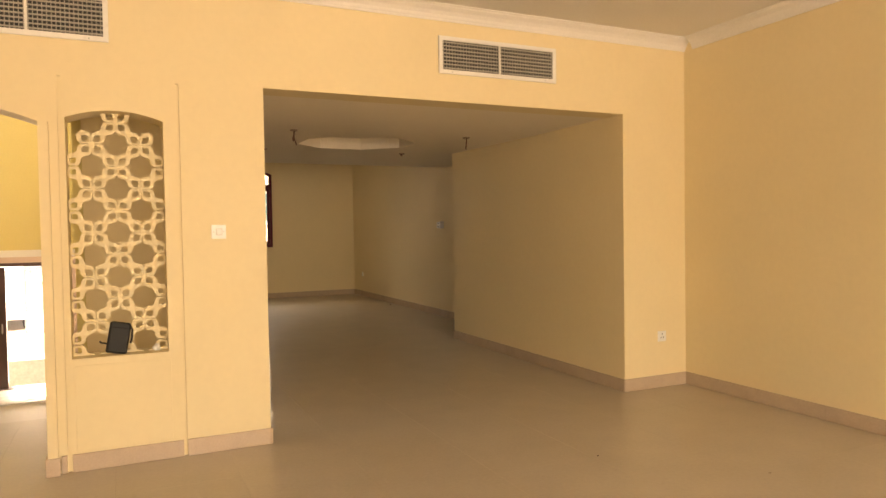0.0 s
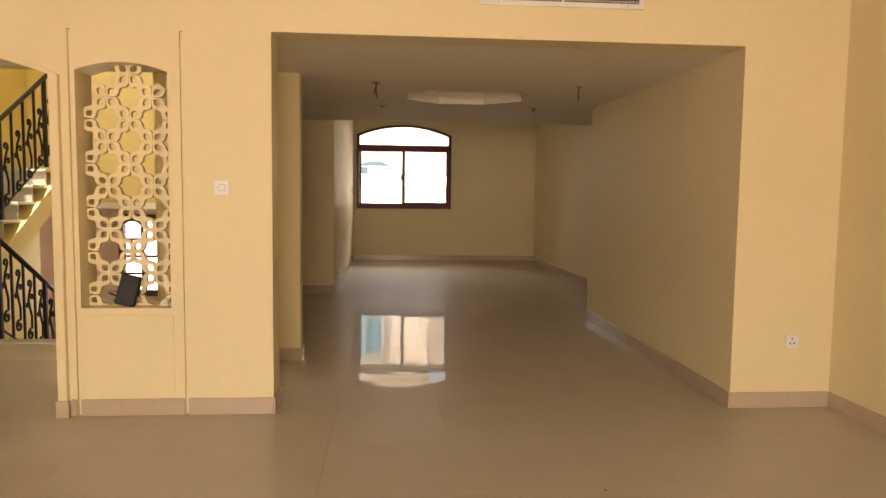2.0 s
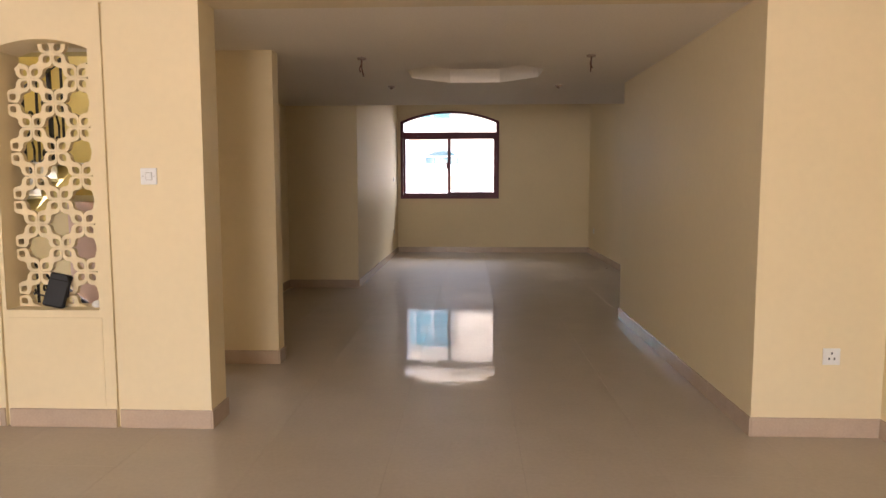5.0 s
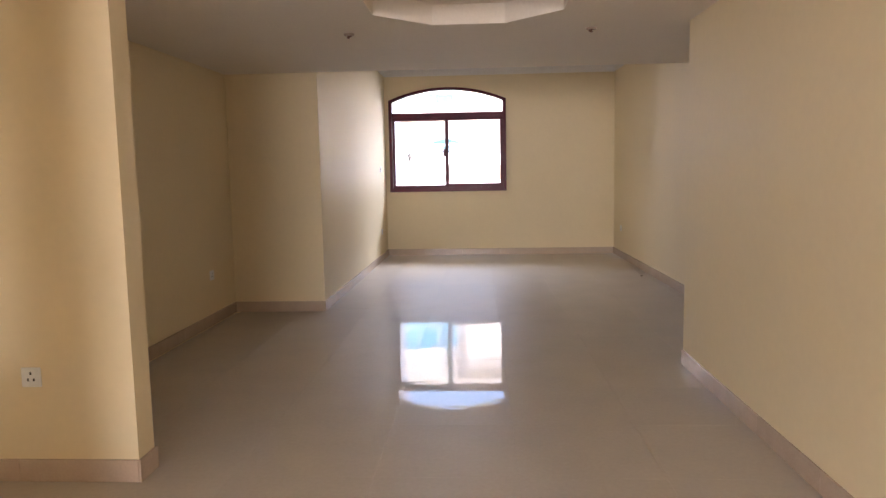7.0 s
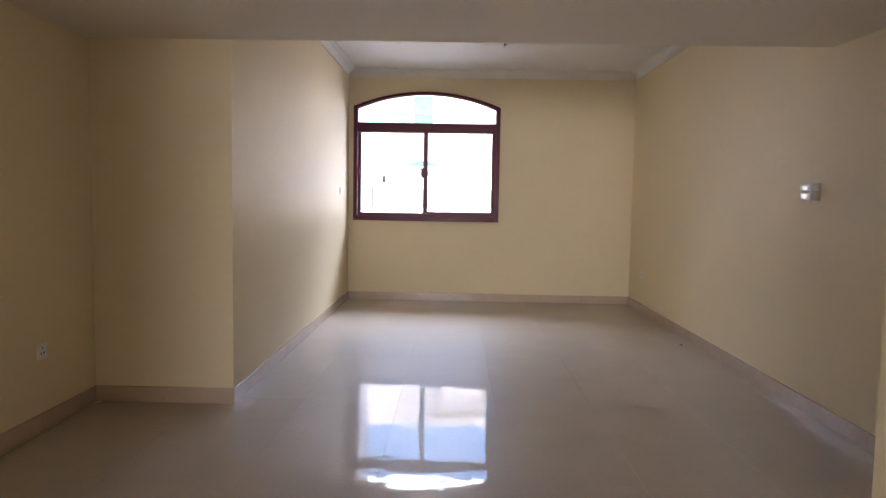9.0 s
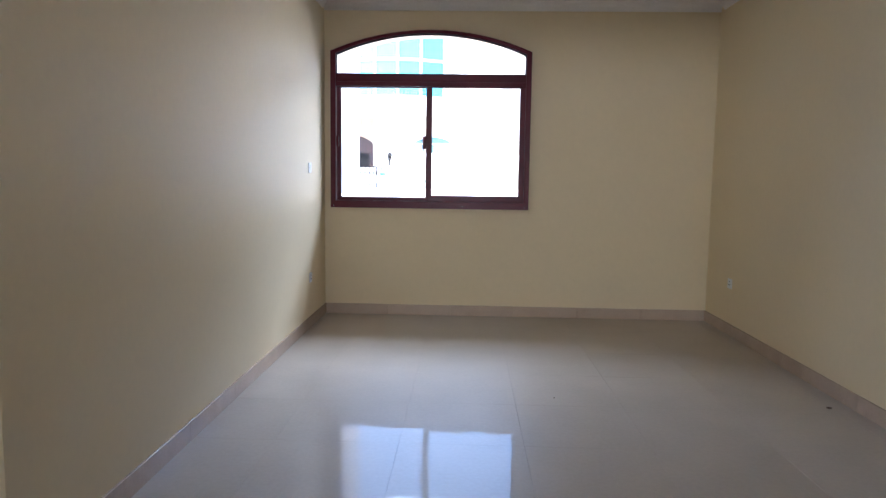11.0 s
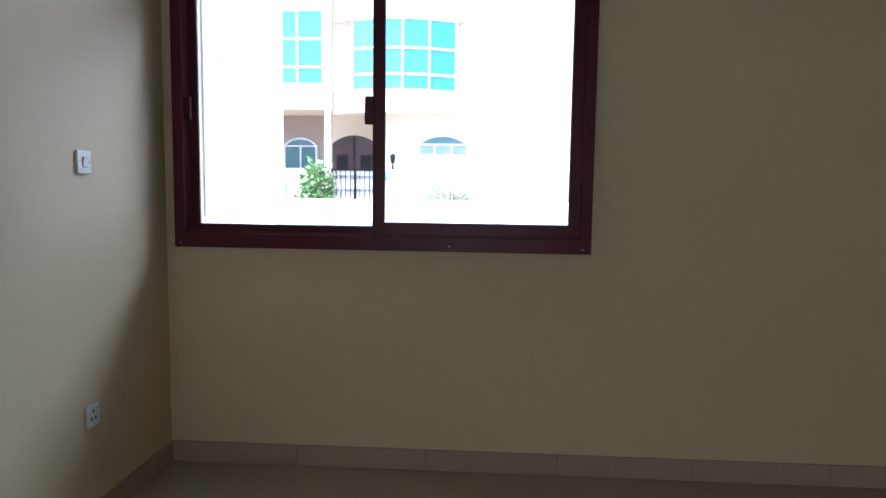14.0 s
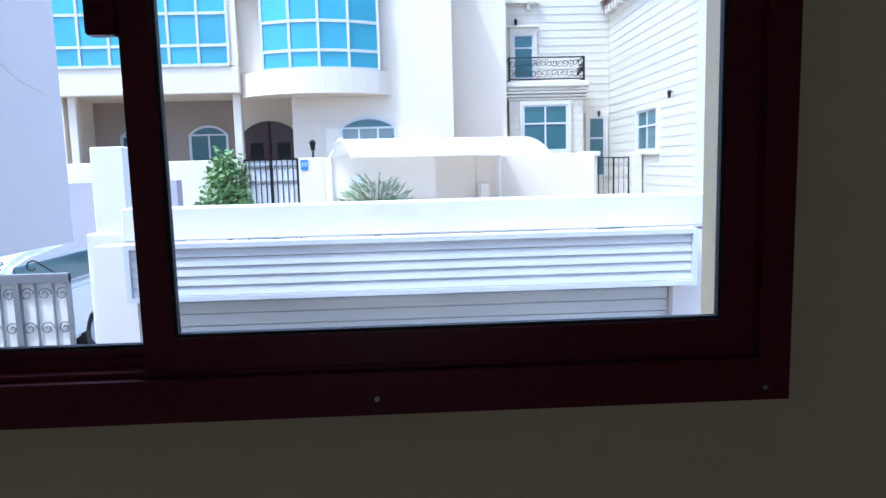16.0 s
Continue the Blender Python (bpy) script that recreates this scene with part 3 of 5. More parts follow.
ceiling_point(1.655, 6.98, HEAD + 0.021, 0.02, 9)
ceiling_point(3.288, 7.0, HEAD + 0.021, 0.02, 3)
ceiling_point(2.88, 11.7, CEIL_F, 0.05, 12)

# ---- pierced screen in the niche ----
P = 0.130
S = P / 0.1225


def make_rosette():
    bm = bmesh.new()
    hole = [(0.018, 0.0), (0.028, 0.013), (0.041, 0.0185), (0.053, 0.014), (0.066, 0.0), (0.053, -0.014), (0.041, -0.0185), (0.028, -0.013)]
    shell = [(0.001, 0.0), (0.0365, 0.0345), (0.050, 0.0370), (0.067, 0.0320), (0.0862, 0.0), (0.067, -0.0320), (0.050, -0.0370), (0.0365, -0.0345)]
    for q in range(4):
        c, s = math.cos(radians(45 + 90 * q)), math.sin(radians(45 + 90 * q))
        rot = lambda pts: [((u * c - v * s) * S, (u * s + v * c) * S) for u, v in pts]
        ring(bm, rot(shell), rot(hole), -0.014, 0.014)
        prism(bm, rot([(0.064, -0.031), (0.076, -0.024), (0.0866, -0.021), (0.0866, 0.021), (0.076, 0.024), (0.064, 0.031)]), -0.0135, 0.0135)
    prism(bm, [(0.012, 0), (0, 0.012), (-0.012, 0), (0, -0.012)], -0.0155, 0.0155)
    return mesh_of("rosette", bm, M_WALL)


rosette = make_rosette()
YS = 3.835
screen = group_of("lattice_screen", "cream pierced lattice screen of star and petal pattern", "lattice screen", (0.21, YS, 0.64))
for j in range(-1, 11):
    for i in (-1, 0, 1):
        if (i + j) % 2 == 0:
            z = 2.004 - P * (10 - j)
            if z < 2.02:
                shared("rosette", rosette, screen, (i * P, 0, z - 0.64))


def make_half(side):
    bm = bmesh.new()
    hole = [(0.024, 0.0), (0.030, 0.010), (0.041, 0.0185), (0.053, 0.014), (0.066, 0.0), (0.053, -0.014), (0.041, -0.0185), (0.030, -0.010)]
    shell = [(0.010, 0.0), (0.0365, 0.0345), (0.050, 0.0370), (0.067, 0.0320), (0.0862, 0.0), (0.067, -0.0320), (0.050, -0.0370), (0.0365, -0.0345)]
    for q in (135, 225) if side > 0 else (45, -45):
        c, s = math.cos(radians(q)), math.sin(radians(q))
        rot = lambda pts: [((u * c - v * s) * S, (u * s + v * c) * S) for u, v in pts]
        ring(bm, rot(shell), rot(hole), -0.014, 0.014)
        prism(bm, rot([(0.064, -0.031), (0.076, -0.024), (0.0866, -0.021), (0.0866, 0.021), (0.076, 0.024), (0.064, 0.031)]), -0.0135, 0.0135)
    return mesh_of("half_rosette", bm, M_WALL)


for side in (-1, 1):
    half = make_half(side)
    for j in range(0, 11, 2):
        z = 1.364 - P * (10 - j)
        if z < 1.34:
            shared("half_rosette", half, screen, (side * 2 * P, 0, z))

pouch = group_of("pouch", "small black nylon pouch leaning against the lattice screen", "pouch", (0.20, 3.78, 0.64))
bm = bmesh.new()
m = Matrix.Translation((0.195, 3.785, 0.735)) @ pose(0, 0, 0, -14, 12, 6)
turned_box(bm, m, 0.115, 0.028, 0.185, 0.009)
part("body", bm, M_BLACK, pouch)
bm = bmesh.new()
turned_box(bm, m @ Matrix.Translation((0, -0.015, 0.055)), 0.095, 0.003, 0.006)
part("zip", bm, M_IRON, pouch)
bm = bmesh.new()
tube(bm, [(0.255, 3.78, 0.81), (0.27, 3.77, 0.78), (0.266, 3.765, 0.73), (0.258, 3.77, 0.70)], 0.006, 6)
part("strap", bm, M_BLACK, pouch)
bm = bmesh.new()
tube(bm, [(0.145, 3.77, 0.70), (0.125, 3.765, 0.71), (0.105, 3.76, 0.715), (0.095, 3.76, 0.725)], 0.005, 6)
part("loop", bm, M_BLACK, pouch)
bm = bmesh.new()
bmesh.ops.create_icosphere(bm, subdivisions=2, radius=0.022, matrix=Matrix.Translation((0.40, 3.80, 0.660)))
for v in bm.verts:
    v.co += Vector((noise.noise(v.co * 40), noise.noise(v.co * 40 + Vector((7, 0, 0))), noise.noise(v.co * 40 + Vector((0, 9, 0))))) * 0.008
thing("paper_ball", bm, M_WHITE, "crumpled pale paper scrap on the niche ledge", "paper")

# specks on the floor
for sx, sy, sr in ((4.54, 10.83, 0.018), (2.72, 2.55, 0.008), (3.36, 1.9, 0.007), (2.93, 10.9, 0.007)):
    bm = bmesh.new()
    bmesh.ops.create_icosphere(bm, subdivisions=1, radius=sr, matrix=Matrix.Translation((sx, sy, 0.003 + sr * 0.25)) @ Matrix.Diagonal((1, 0.7, 0.35, 1)))
    thing("debris", bm, M_WOOD, "small dark crumb of dirt on the tiles", "debris", "crumbs on the floor")

# ---- stairs ----
RISE, GO, S0 = 0.172, 0.28, 4.96
stair = group_of("staircase", "grey marble stair rising along the yellow wall", "stairs", (-2.29, S0, 0))
bm = bmesh.new()
prism(bm, [(S0 + 0.1, 0.0), (S0 + 0.34, 0.0), (S0 + 9 * GO + 0.12, 9 * RISE - 0.24), (8.6, 9 * RISE - 0.24), (8.6, 9 * RISE - 0.03), (S0 + 9 * GO, 9 * RISE - 0.03), (S0 + 0.1, 0.01)], -2.78, -1.85, "x")
part("flight", bm, M_YELLOW, stair)
for k in range(10):
    y0, z1 = S0 + GO * k, RISE * (k + 1)
    x1 = -1.90 if k else -1.88
    if k < 9:
        bm = bmesh.new()
        box(bm, -2.779, y0, z1 - 0.032, x1, y0 + GO + 0.03, z1, 0.006, 2)
        part("tread", bm, M_STEP, stair)
        bm = bmesh.new()
        box(bm, -2.779, y0 + 0.025, z1 - RISE + 0.0005, x1 - 0.02, y0 + 0.045, z1 - 0.032)
        box(bm, -2.779, y0 + 0.045, z1 - RISE - (0.0 if k == 0 else 0.02), x1 - 0.02, y0 + GO + 0.02, z1 - 0.032) if k == 0 else None
        part("riser", bm, M_STEP, stair)
        bm = bmesh.new()
        box(bm, -2.779, y0 + 0.02, z1, -2.765, y0 + GO + 0.02, z1 + 0.10)
        part("stair_skirting", bm, M_STEP, stair)
bm = bmesh.new()
box(bm, -2.779, S0 + 9 * GO, 9 * RISE - 0.03, -1.78, 8.6, 9 * RISE, 0.005)
part("landing", bm, M_STEP, stair)

down = group_of("lower_stair", "stone stair going down to the entrance hall", "stairs", (-0.9, 5.8, -1.2))
for k in range(7):
    y0, z1 = 5.862 + GO * k, -RISE * (k + 1)
    if z1 > -1.19:
        bm = bmesh.new()
        box(bm, -1.7, y0, z1 - 0.032, -0.105, y0 + GO + 0.03, z1, 0.005)
        part("tread", bm, M_STEP, down)
        bm = bmesh.new()
        box(bm, -1.7, y0 + GO, -1.2, -0.105, y0 + GO + 0.02, z1 - 0.032)
        part("riser", bm, M_STEP, down)


def spiral(cy, cz, r0, r1, a0, a1, n=14):
    return [(cy + (r0 + (r1 - r0) * i / n) * math.cos(a0 + (a1 - a0) * i / n), cz + (r0 + (r1 - r0) * i / n) * math.sin(a0 + (a1 - a0) * i / n)) for i in range(n + 1)]


def scroll_mesh(h):
    """S-shaped wrought-iron ornament of height h in the y-z plane, foot at the origin."""
    bm = bmesh.new()
    r = 0.050
    s = spiral(0.0, r + 0.01, 0.012, r, radians(540), radians(60), 22)
    s += [(0.03, 0.20), (0.0, 0.27), (-0.025, 0.33), (-0.01, 0.39), (0.015, 0.43)]
    s += spiral(0.0, 0.47, 0.034, 0.010, radians(-20), radians(300), 12)
    tube(bm, [(0, y, z * h / 0.5) for y, z in s], 0.0115, 6)
    for cy, cz, d in ((-0.035, 0.30, 1), (0.035, 0.36, -1)):
        t = spiral(cy, cz, 0.028, 0.010, radians(90 - 90 * d), radians(90 - 90 * d + 330 * d), 10)
        tube(bm, [(0, y, z * h / 0.5) for y, z in t], 0.010, 5)
    return mesh_of("scroll", bm, M_IRON, True)


SCROLL = scroll_mesh(0.6)


def railing(name, x, path, label, foot, step=0.205, curl=None, height=0.87):
    """Iron railing in the plane x; path: (y, z) of the rail's top line; balusters reach down by height."""
    g = group_of(name, label, "railing", (x, path[0][0], foot), "iron stair railings")
    bm = bmesh.new()
    pts = [(x, y, z) for y, z in ((curl or []) + path)]
    tube(bm, pts, 0.022, 8)
    part("handrail", bm, M_IRON, g, smooth=True)
    bm = bmesh.new()
    tube(bm, [(x, y, z - height + 0.07) for y, z in path], 0.011, 6)
    part("bottom_rail", bm, M_IRON, g)
    i = 0
    for (ya, za), (yb, zb) in zip(path, path[1:]):
        n = max(1, round((yb - ya) / step))
        for k in range(n):
            f = (k + 0.5) / n
            y, z = ya + (yb - ya) * f, za + (zb - za) * f
            i += 1
            bm = bmesh.new()
            rr = 0.017 if i % 4 == 1 else 0.0095
            box(bm, x - rr, y - rr, z - height + (0.07 if i % 4 != 1 else -0.02), x + rr, y + rr, z - 0.008)
            part("baluster", bm, M_IRON, g)
            if k < n - 1:
                o = shared("scroll", SCROLL, g, (0.0, y + step / 2 - path[0][0], z - height + 0.085 - foot))
    return g


SL = RISE / GO
R0 = 4.87
up_path = [(R0 + 0.30, 0.26 + 0.95 + SL * 0.25), (7.25, 0.26 + 0.95 + SL * (7.2 - R0))]
curl = [(R0 + 0.25, 0.80), (R0 + 0.20, 0.76), (R0 + 0.16, 0.80), (R0 + 0.19, 0.86), (R0 + 0.21, 0.92), (R0 + 0.15, 1.04), (R0 + 0.14, 1.14), (R0 + 0.20, 1.23)]
railing("stair_railing", -1.77, up_path, "black wrought-iron railing with scrolls beside the rising stair", 0.0, curl=curl)
railing("stair_railing", -1.74, [(5.02, 0.95), (5.80, 0.95)], "black wrought-iron guard rail on the floor edge", 0.0, height=0.94)
railing("stair_railing", -1.70, [(5.80, 0.95), (7.57, 0.95 - SL * 1.77)], "black wrought-iron railing beside the descending stair", -1.2)
bm = bmesh.new()
box(bm, -1.755, 5.33, 0.0, -1.725, 5.36, 0.93, 0.003)
box(bm, -1.78, 5.305, 0.0, -1.70, 5.385, 0.012, 0.003)
thing("railing_post", bm, M_IRON, "black iron post with a foot plate at the floor edge", "post")

# ---- entrance hall things ----
door = group_of("door_1", "dark brown panelled double door with one leaf open", "door", (-1.35, 12.6, -1.2), kind="structure")
bm = bmesh.new()
ring(bm, [(DX0, -1.2), (DX1, -1.2), (DX1, DZ), (DX0, DZ)], [(DX0 + 0.06, -1.19), (DX1 - 0.06, -1.19), (DX1 - 0.06, DZ - 0.06), (DX0 + 0.06, DZ - 0.06)], 12.57, 12.82)
part("door_frame", bm, M_WOOD, door)
def leaf_door(name, m, w):
    bm = bmesh.new()
    turned_box(bm, m @ Matrix.Translation((w / 2, 0, 1.01)), w, 0.045, 2.02, 0.004)
    lf = part(name, bm, M_WOOD, door)
    for z0, z1 in ((0.15, 0.75), (0.9, 1.35), (1.5, 1.9)):
        bm = bmesh.new()
        turned_box(bm, m @ Matrix.Translation((w / 2, -0.026, (z0 + z1) / 2)), w - 0.26, 0.012, z1 - z0, 0.006)
        part("panel", bm, M_WOOD, lf)
    bm = bmesh.new()
    turned_box(bm, m @ Matrix.Translation((w - 0.06, -0.05, 1.0)), 0.02, 0.03, 0.16, 0.006)
    part("door_handle", bm, M_CHROME, lf)


leaf_door("door_leaf", Matrix.Translation((DX0 + 0.06, 12.66, -1.19)), 0.60)
leaf_door("door_leaf", Matrix.Translation((DX1 - 0.06, 12.75, -1.19)) @ pose(0, 0, 0, 0, 0, 84), 0.68)
hall_window = group_of("window_2", "brown wooden window with small arched panes", "window", (-2.55, 12.6, VZ0), kind="structure")
bm = bmesh.new()
ring(bm, [(VX0, VZ0), (VX1, VZ0), (VX1, VZ1), (VX0, VZ1)], [(VX0 + 0.09, VZ0 + 0.11), (VX1 - 0.09, VZ0 + 0.11), (VX1 - 0.09, VZ1 - 0.12), (VX0 + 0.09, VZ1 - 0.12)], 12.56, 12.7)
part("window_frame", bm, M_WOOD, hall_window)
for z in (VZ0 + 0.42, VZ0 + 0.74, VZ0 + 1.06):
    bm = bmesh.new()
    box(bm, VX0 + 0.09, 12.6, z - 0.02, VX1 - 0.09, 12.63, z + 0.02)
    part("glazing_bar", bm, M_WOOD, hall_window)
bm = bmesh.new()
box(bm, -2.86, 12.6, VZ0 + 0.11, -2.81, 12.63, VZ1 - 0.12)
arched_top(bm, VX0 + 0.09, -2.86, VZ1 - 0.20, 0.07, VZ1 - 0.11, 12.6, 12.63)
arched_top(bm, -2.81, VX1 - 0.09, VZ1 - 0.20, 0.07, VZ1 - 0.11, 12.6, 12.63)
part("glazing_bar", bm, M_WOOD, hall_window)


def plastic_chair(z, k):
    c = group_of("plastic_chair", "white plastic armchair in a stack in the entrance hall", "chair", (-2.13, 9.5, z), "stacked plastic chairs")
    bm = bmesh.new()
    box(bm, -2.35, 9.26, z + 0.40, -1.91, 9.72, z + 0.425, 0.01)
    part("seat", bm, M_WHITE, c)
    for q in range(9):
        bm = bmesh.new()
        a = radians(20 + 140 * q / 8)
        cx, cy = -2.13 + 0.24 * math.cos(a), 9.50 + 0.24 * math.sin(a)
        turned_box(bm, Matrix.Translation((cx, cy, z + 0.60 + 0.01 * math.sin(a) * 8)) @ pose(0, 0, 0, 0, 0, math.degrees(a) + 90), 0.07, 0.012, 0.36 + 0.08 * math.sin(a))
        part("back_slat", bm, M_WHITE, c)
    for sx in (-1, 1):
        bm = bmesh.new()
        tube(bm, [(-2.13 + sx * 0.23, 9.26, z + 0.40), (-2.13 + sx * 0.26, 9.28, z + 0.60), (-2.13 + sx * 0.25, 9.55, z + 0.64)], 0.02, 6)
        part("armrest", bm, M_WHITE, c)
        for sy in (-1, 1):
            bm = bmesh.new()
            tube(bm, [(-2.13 + sx * 0.2, 9.49 + sy * 0.2, z + 0.41), (-2.13 + sx * 0.24, 9.49 + sy * 0.24, z)], 0.018, 6)
            part("leg", bm, M_WHITE, c)


for k in range(3):
    plastic_chair(-1.2 + 0.08 * k, k)

# ---- outside the window ----
GZ = -0.9
M_GROUND = material("sandy_paving", (0.40, 0.35, 0.30), 0.85, vary=0.12, scale=0.7, grain=0.1, grain_scale=20, bump=0.2, bump_scale=30)
M_RENDER = material("white_render", (0.77, 0.72, 0.71), 0.8, vary=0.04, scale=0.6, bump=0.12, bump_scale=60, stain=(0.60, 0.55, 0.50), stain_scale=1.3, stain_at=(0.54, 0.80))
M_FACADE = material("pale_cream_render", (0.78, 0.68, 0.55), 0.8, vary=0.03, scale=0.4, bump=0.08, bump_scale=40)
M_STONE = material("cream_stone_facing", (0.72, 0.66, 0.55), 0.75, vary=0.05, scale=1.0, per_object=0.05, bump=0.15, bump_scale=30)
M_BLUE = material("blue_tinted_glass", (0.09, 0.36, 0.45), 0.06, vary=0.15, scale=0.5, spec=0.8, coat=0.5, per_object=0.12)
M_TEAL = material("grey_green_glass", (0.06, 0.15, 0.17), 0.08, vary=0.15, scale=0.6, spec=0.8)
M_ALU = material("white_aluminium", (0.64, 0.64, 0.65), 0.38, vary=0.04, stain=(0.6, 0.58, 0.55), stain_scale=5, stain_at=(0.62, 0.9))
M_GREYALU = material("grey_aluminium", (0.52, 0.53, 0.53), 0.4, vary=0.05)
M_CANVAS = material("white_canopy_sheet", (0.82, 0.80, 0.76), 0.7, vary=0.04, scale=1.2)
# facade render darkened in its colour to give the porch its shade
M_SHADEWALL = material("shaded_porch_render", (0.36, 0.29, 0.24), 0.8, vary=0.05)
M_LEAF = material("green_leaves", (0.15, 0.24, 0.07), 0.5, vary=0.3, scale=6, per_object=0.1)
M_BARK = material("brown_bark", (0.13, 0.09, 0.06), 0.9, vary=0.2, bump=0.5, bump_scale=40)
M_CAR = material("white_car_paint", (0.78, 0.78, 0.76), 0.15, vary=0.02, coat=0.6)
M_GATEGREY = material("grey_painted_iron", (0.20, 0.20, 0.21), 0.5, vary=0.15, scale=6)
# white render with the side-street wall's shade mixed into the grey base colour
M_SHADETONE = material("shade_toned_render", (0.42, 0.385, 0.40), 0.85, vary=0.06, scale=0.8, stain=(0.35, 0.32, 0.33), stain_scale=1.1, stain_at=(0.55, 0.8))
M_COURSE = material("grey_mortar", (0.50, 0.45, 0.38), 0.85)
M_BLUESIGN = material("blue_sign", (0.05, 0.20, 0.55), 0.4)
M_ROOFTILE = material("brown_roof_tile", (0.25, 0.19, 0.16), 0.8, vary=0.15, scale=4)

bm = bmesh.new()
n = 24
bmesh.ops.create_grid(bm, x_segments=n, y_segments=n, size=400, matrix=Matrix.Translation((0, 0, GZ)))
structure("ground", bm, M_GROUND, "pale dusty ground and street around the houses", "ground").location.z = -0.55
bm = bmesh.new()
box(bm, -30, 13.62, GZ - 0.5, 30, 32.0, GZ)
structure("pavement", bm, M_GROUND, "pale paved yard and street between the houses", "pavement")

# own house, seen only from outside
bm = bmesh.new()
box(bm, -3.5, 13.64, 1.16, 1.085, 14.98, 4.6)
structure("wall_wing", bm, M_RENDER, "white rendered overhanging wing of the house with fine cracks", "wall")
bm = bmesh.new()
pts = [(1.088, 13.7 + 0.1 * i, 2.02 - 0.028 * i + 0.012 * math.sin(i * 2.3)) for i in range(13)]
tube(bm, pts, 0.0007, 4)
thing("wall_crack", bm, M_COURSE, "hairline crack running down the white render", "crack")

# boundary wall with a metal louvre panel
YQ = 17.30
bm = bmesh.new()
box(bm, 0.28, YQ, 0.925, 4.64, YQ + 0.22, 1.165, 0.01)
box(bm, 4.31, YQ - 0.0, GZ, 4.64, YQ + 0.22, 0.895)
box(bm, 0.05, YQ + 0.02, GZ, 0.34, YQ + 0.22, 0.895)
box(bm, 4.64, YQ + 0.02, GZ, 12.0, YQ + 0.22, 1.19, 0.01)
structure("wall_boundary", bm, M_RENDER, "white rendered garden wall round a metal shutter", "garden wall")
bm = bmesh.new()
box(bm, -0.25, YQ + 0.75, GZ, 0.02, YQ + 1.0, 1.64, 0.01)
box(bm, -0.32, YQ + 0.72, GZ, 0.06, YQ + 1.0, 0.93, 0.01)
structure("wall_boundary_pier", bm, M_RENDER, "white rendered end pier of the garden wall", "garden wall")

panel = group_of("louvre_panel", "white aluminium slatted panel on the garden wall", "slatted panel", (2.38, YQ, 0.46))
lx0, lx1, lz0, lz1 = 0.345, 4.43, 0.505, 0.918
bm = bmesh.new()
ring(bm, [(lx0, lz0), (lx1, lz0), (lx1, lz1), (lx0, lz1)], [(lx0 + 0.035, lz0 + 0.035), (lx1 - 0.035, lz0 + 0.035), (lx1 - 0.035, lz1 - 0.035), (lx0 + 0.035, lz1 - 0.035)], YQ - 0.16, YQ)
part("frame", bm, M_ALU, panel)
bm = bmesh.new()
box(bm, lx0 + 0.03, YQ - 0.09, lz0 + 0.03, lx1 - 0.03, YQ - 0.08, lz1 - 0.03)
part("backing", bm, M_GREYALU, panel)
for k in range(5):
    z = lz0 + 0.035 + (lz1 - lz0 - 0.07) * (k + 0.5) / 5
    bm = bmesh.new()
    turned_box(bm, Matrix.Translation(((lx0 + lx1) / 2, YQ - 0.125, z)) @ pose(0, 0, 0, -12), lx1 - lx0 - 0.07, 0.012, 0.067, 0.003)
    part("slat", bm, M_ALU, panel)
shutter = group_of("roller_shutter", "grey metal roller shutter below the slatted panel", "roller shutter", (2.3, YQ + 0.1, GZ))
for k in range(14):
    z = 0.46 - 0.05 - 0.093 * k
    bm = bmesh.new()
    turned_box(bm, Matrix.Translation((2.325, YQ + 0.09, z)) @ pose(0, 0, 0, -10), 3.95, 0.018, 0.086, 0.004)
    part("slat", bm, M_ALU, shutter)
bm = bmesh.new()
box(bm, 0.34, YQ + 0.10, GZ, 4.31, YQ + 0.13, 0.90)
part("backing", bm, M_GREYALU, shutter)


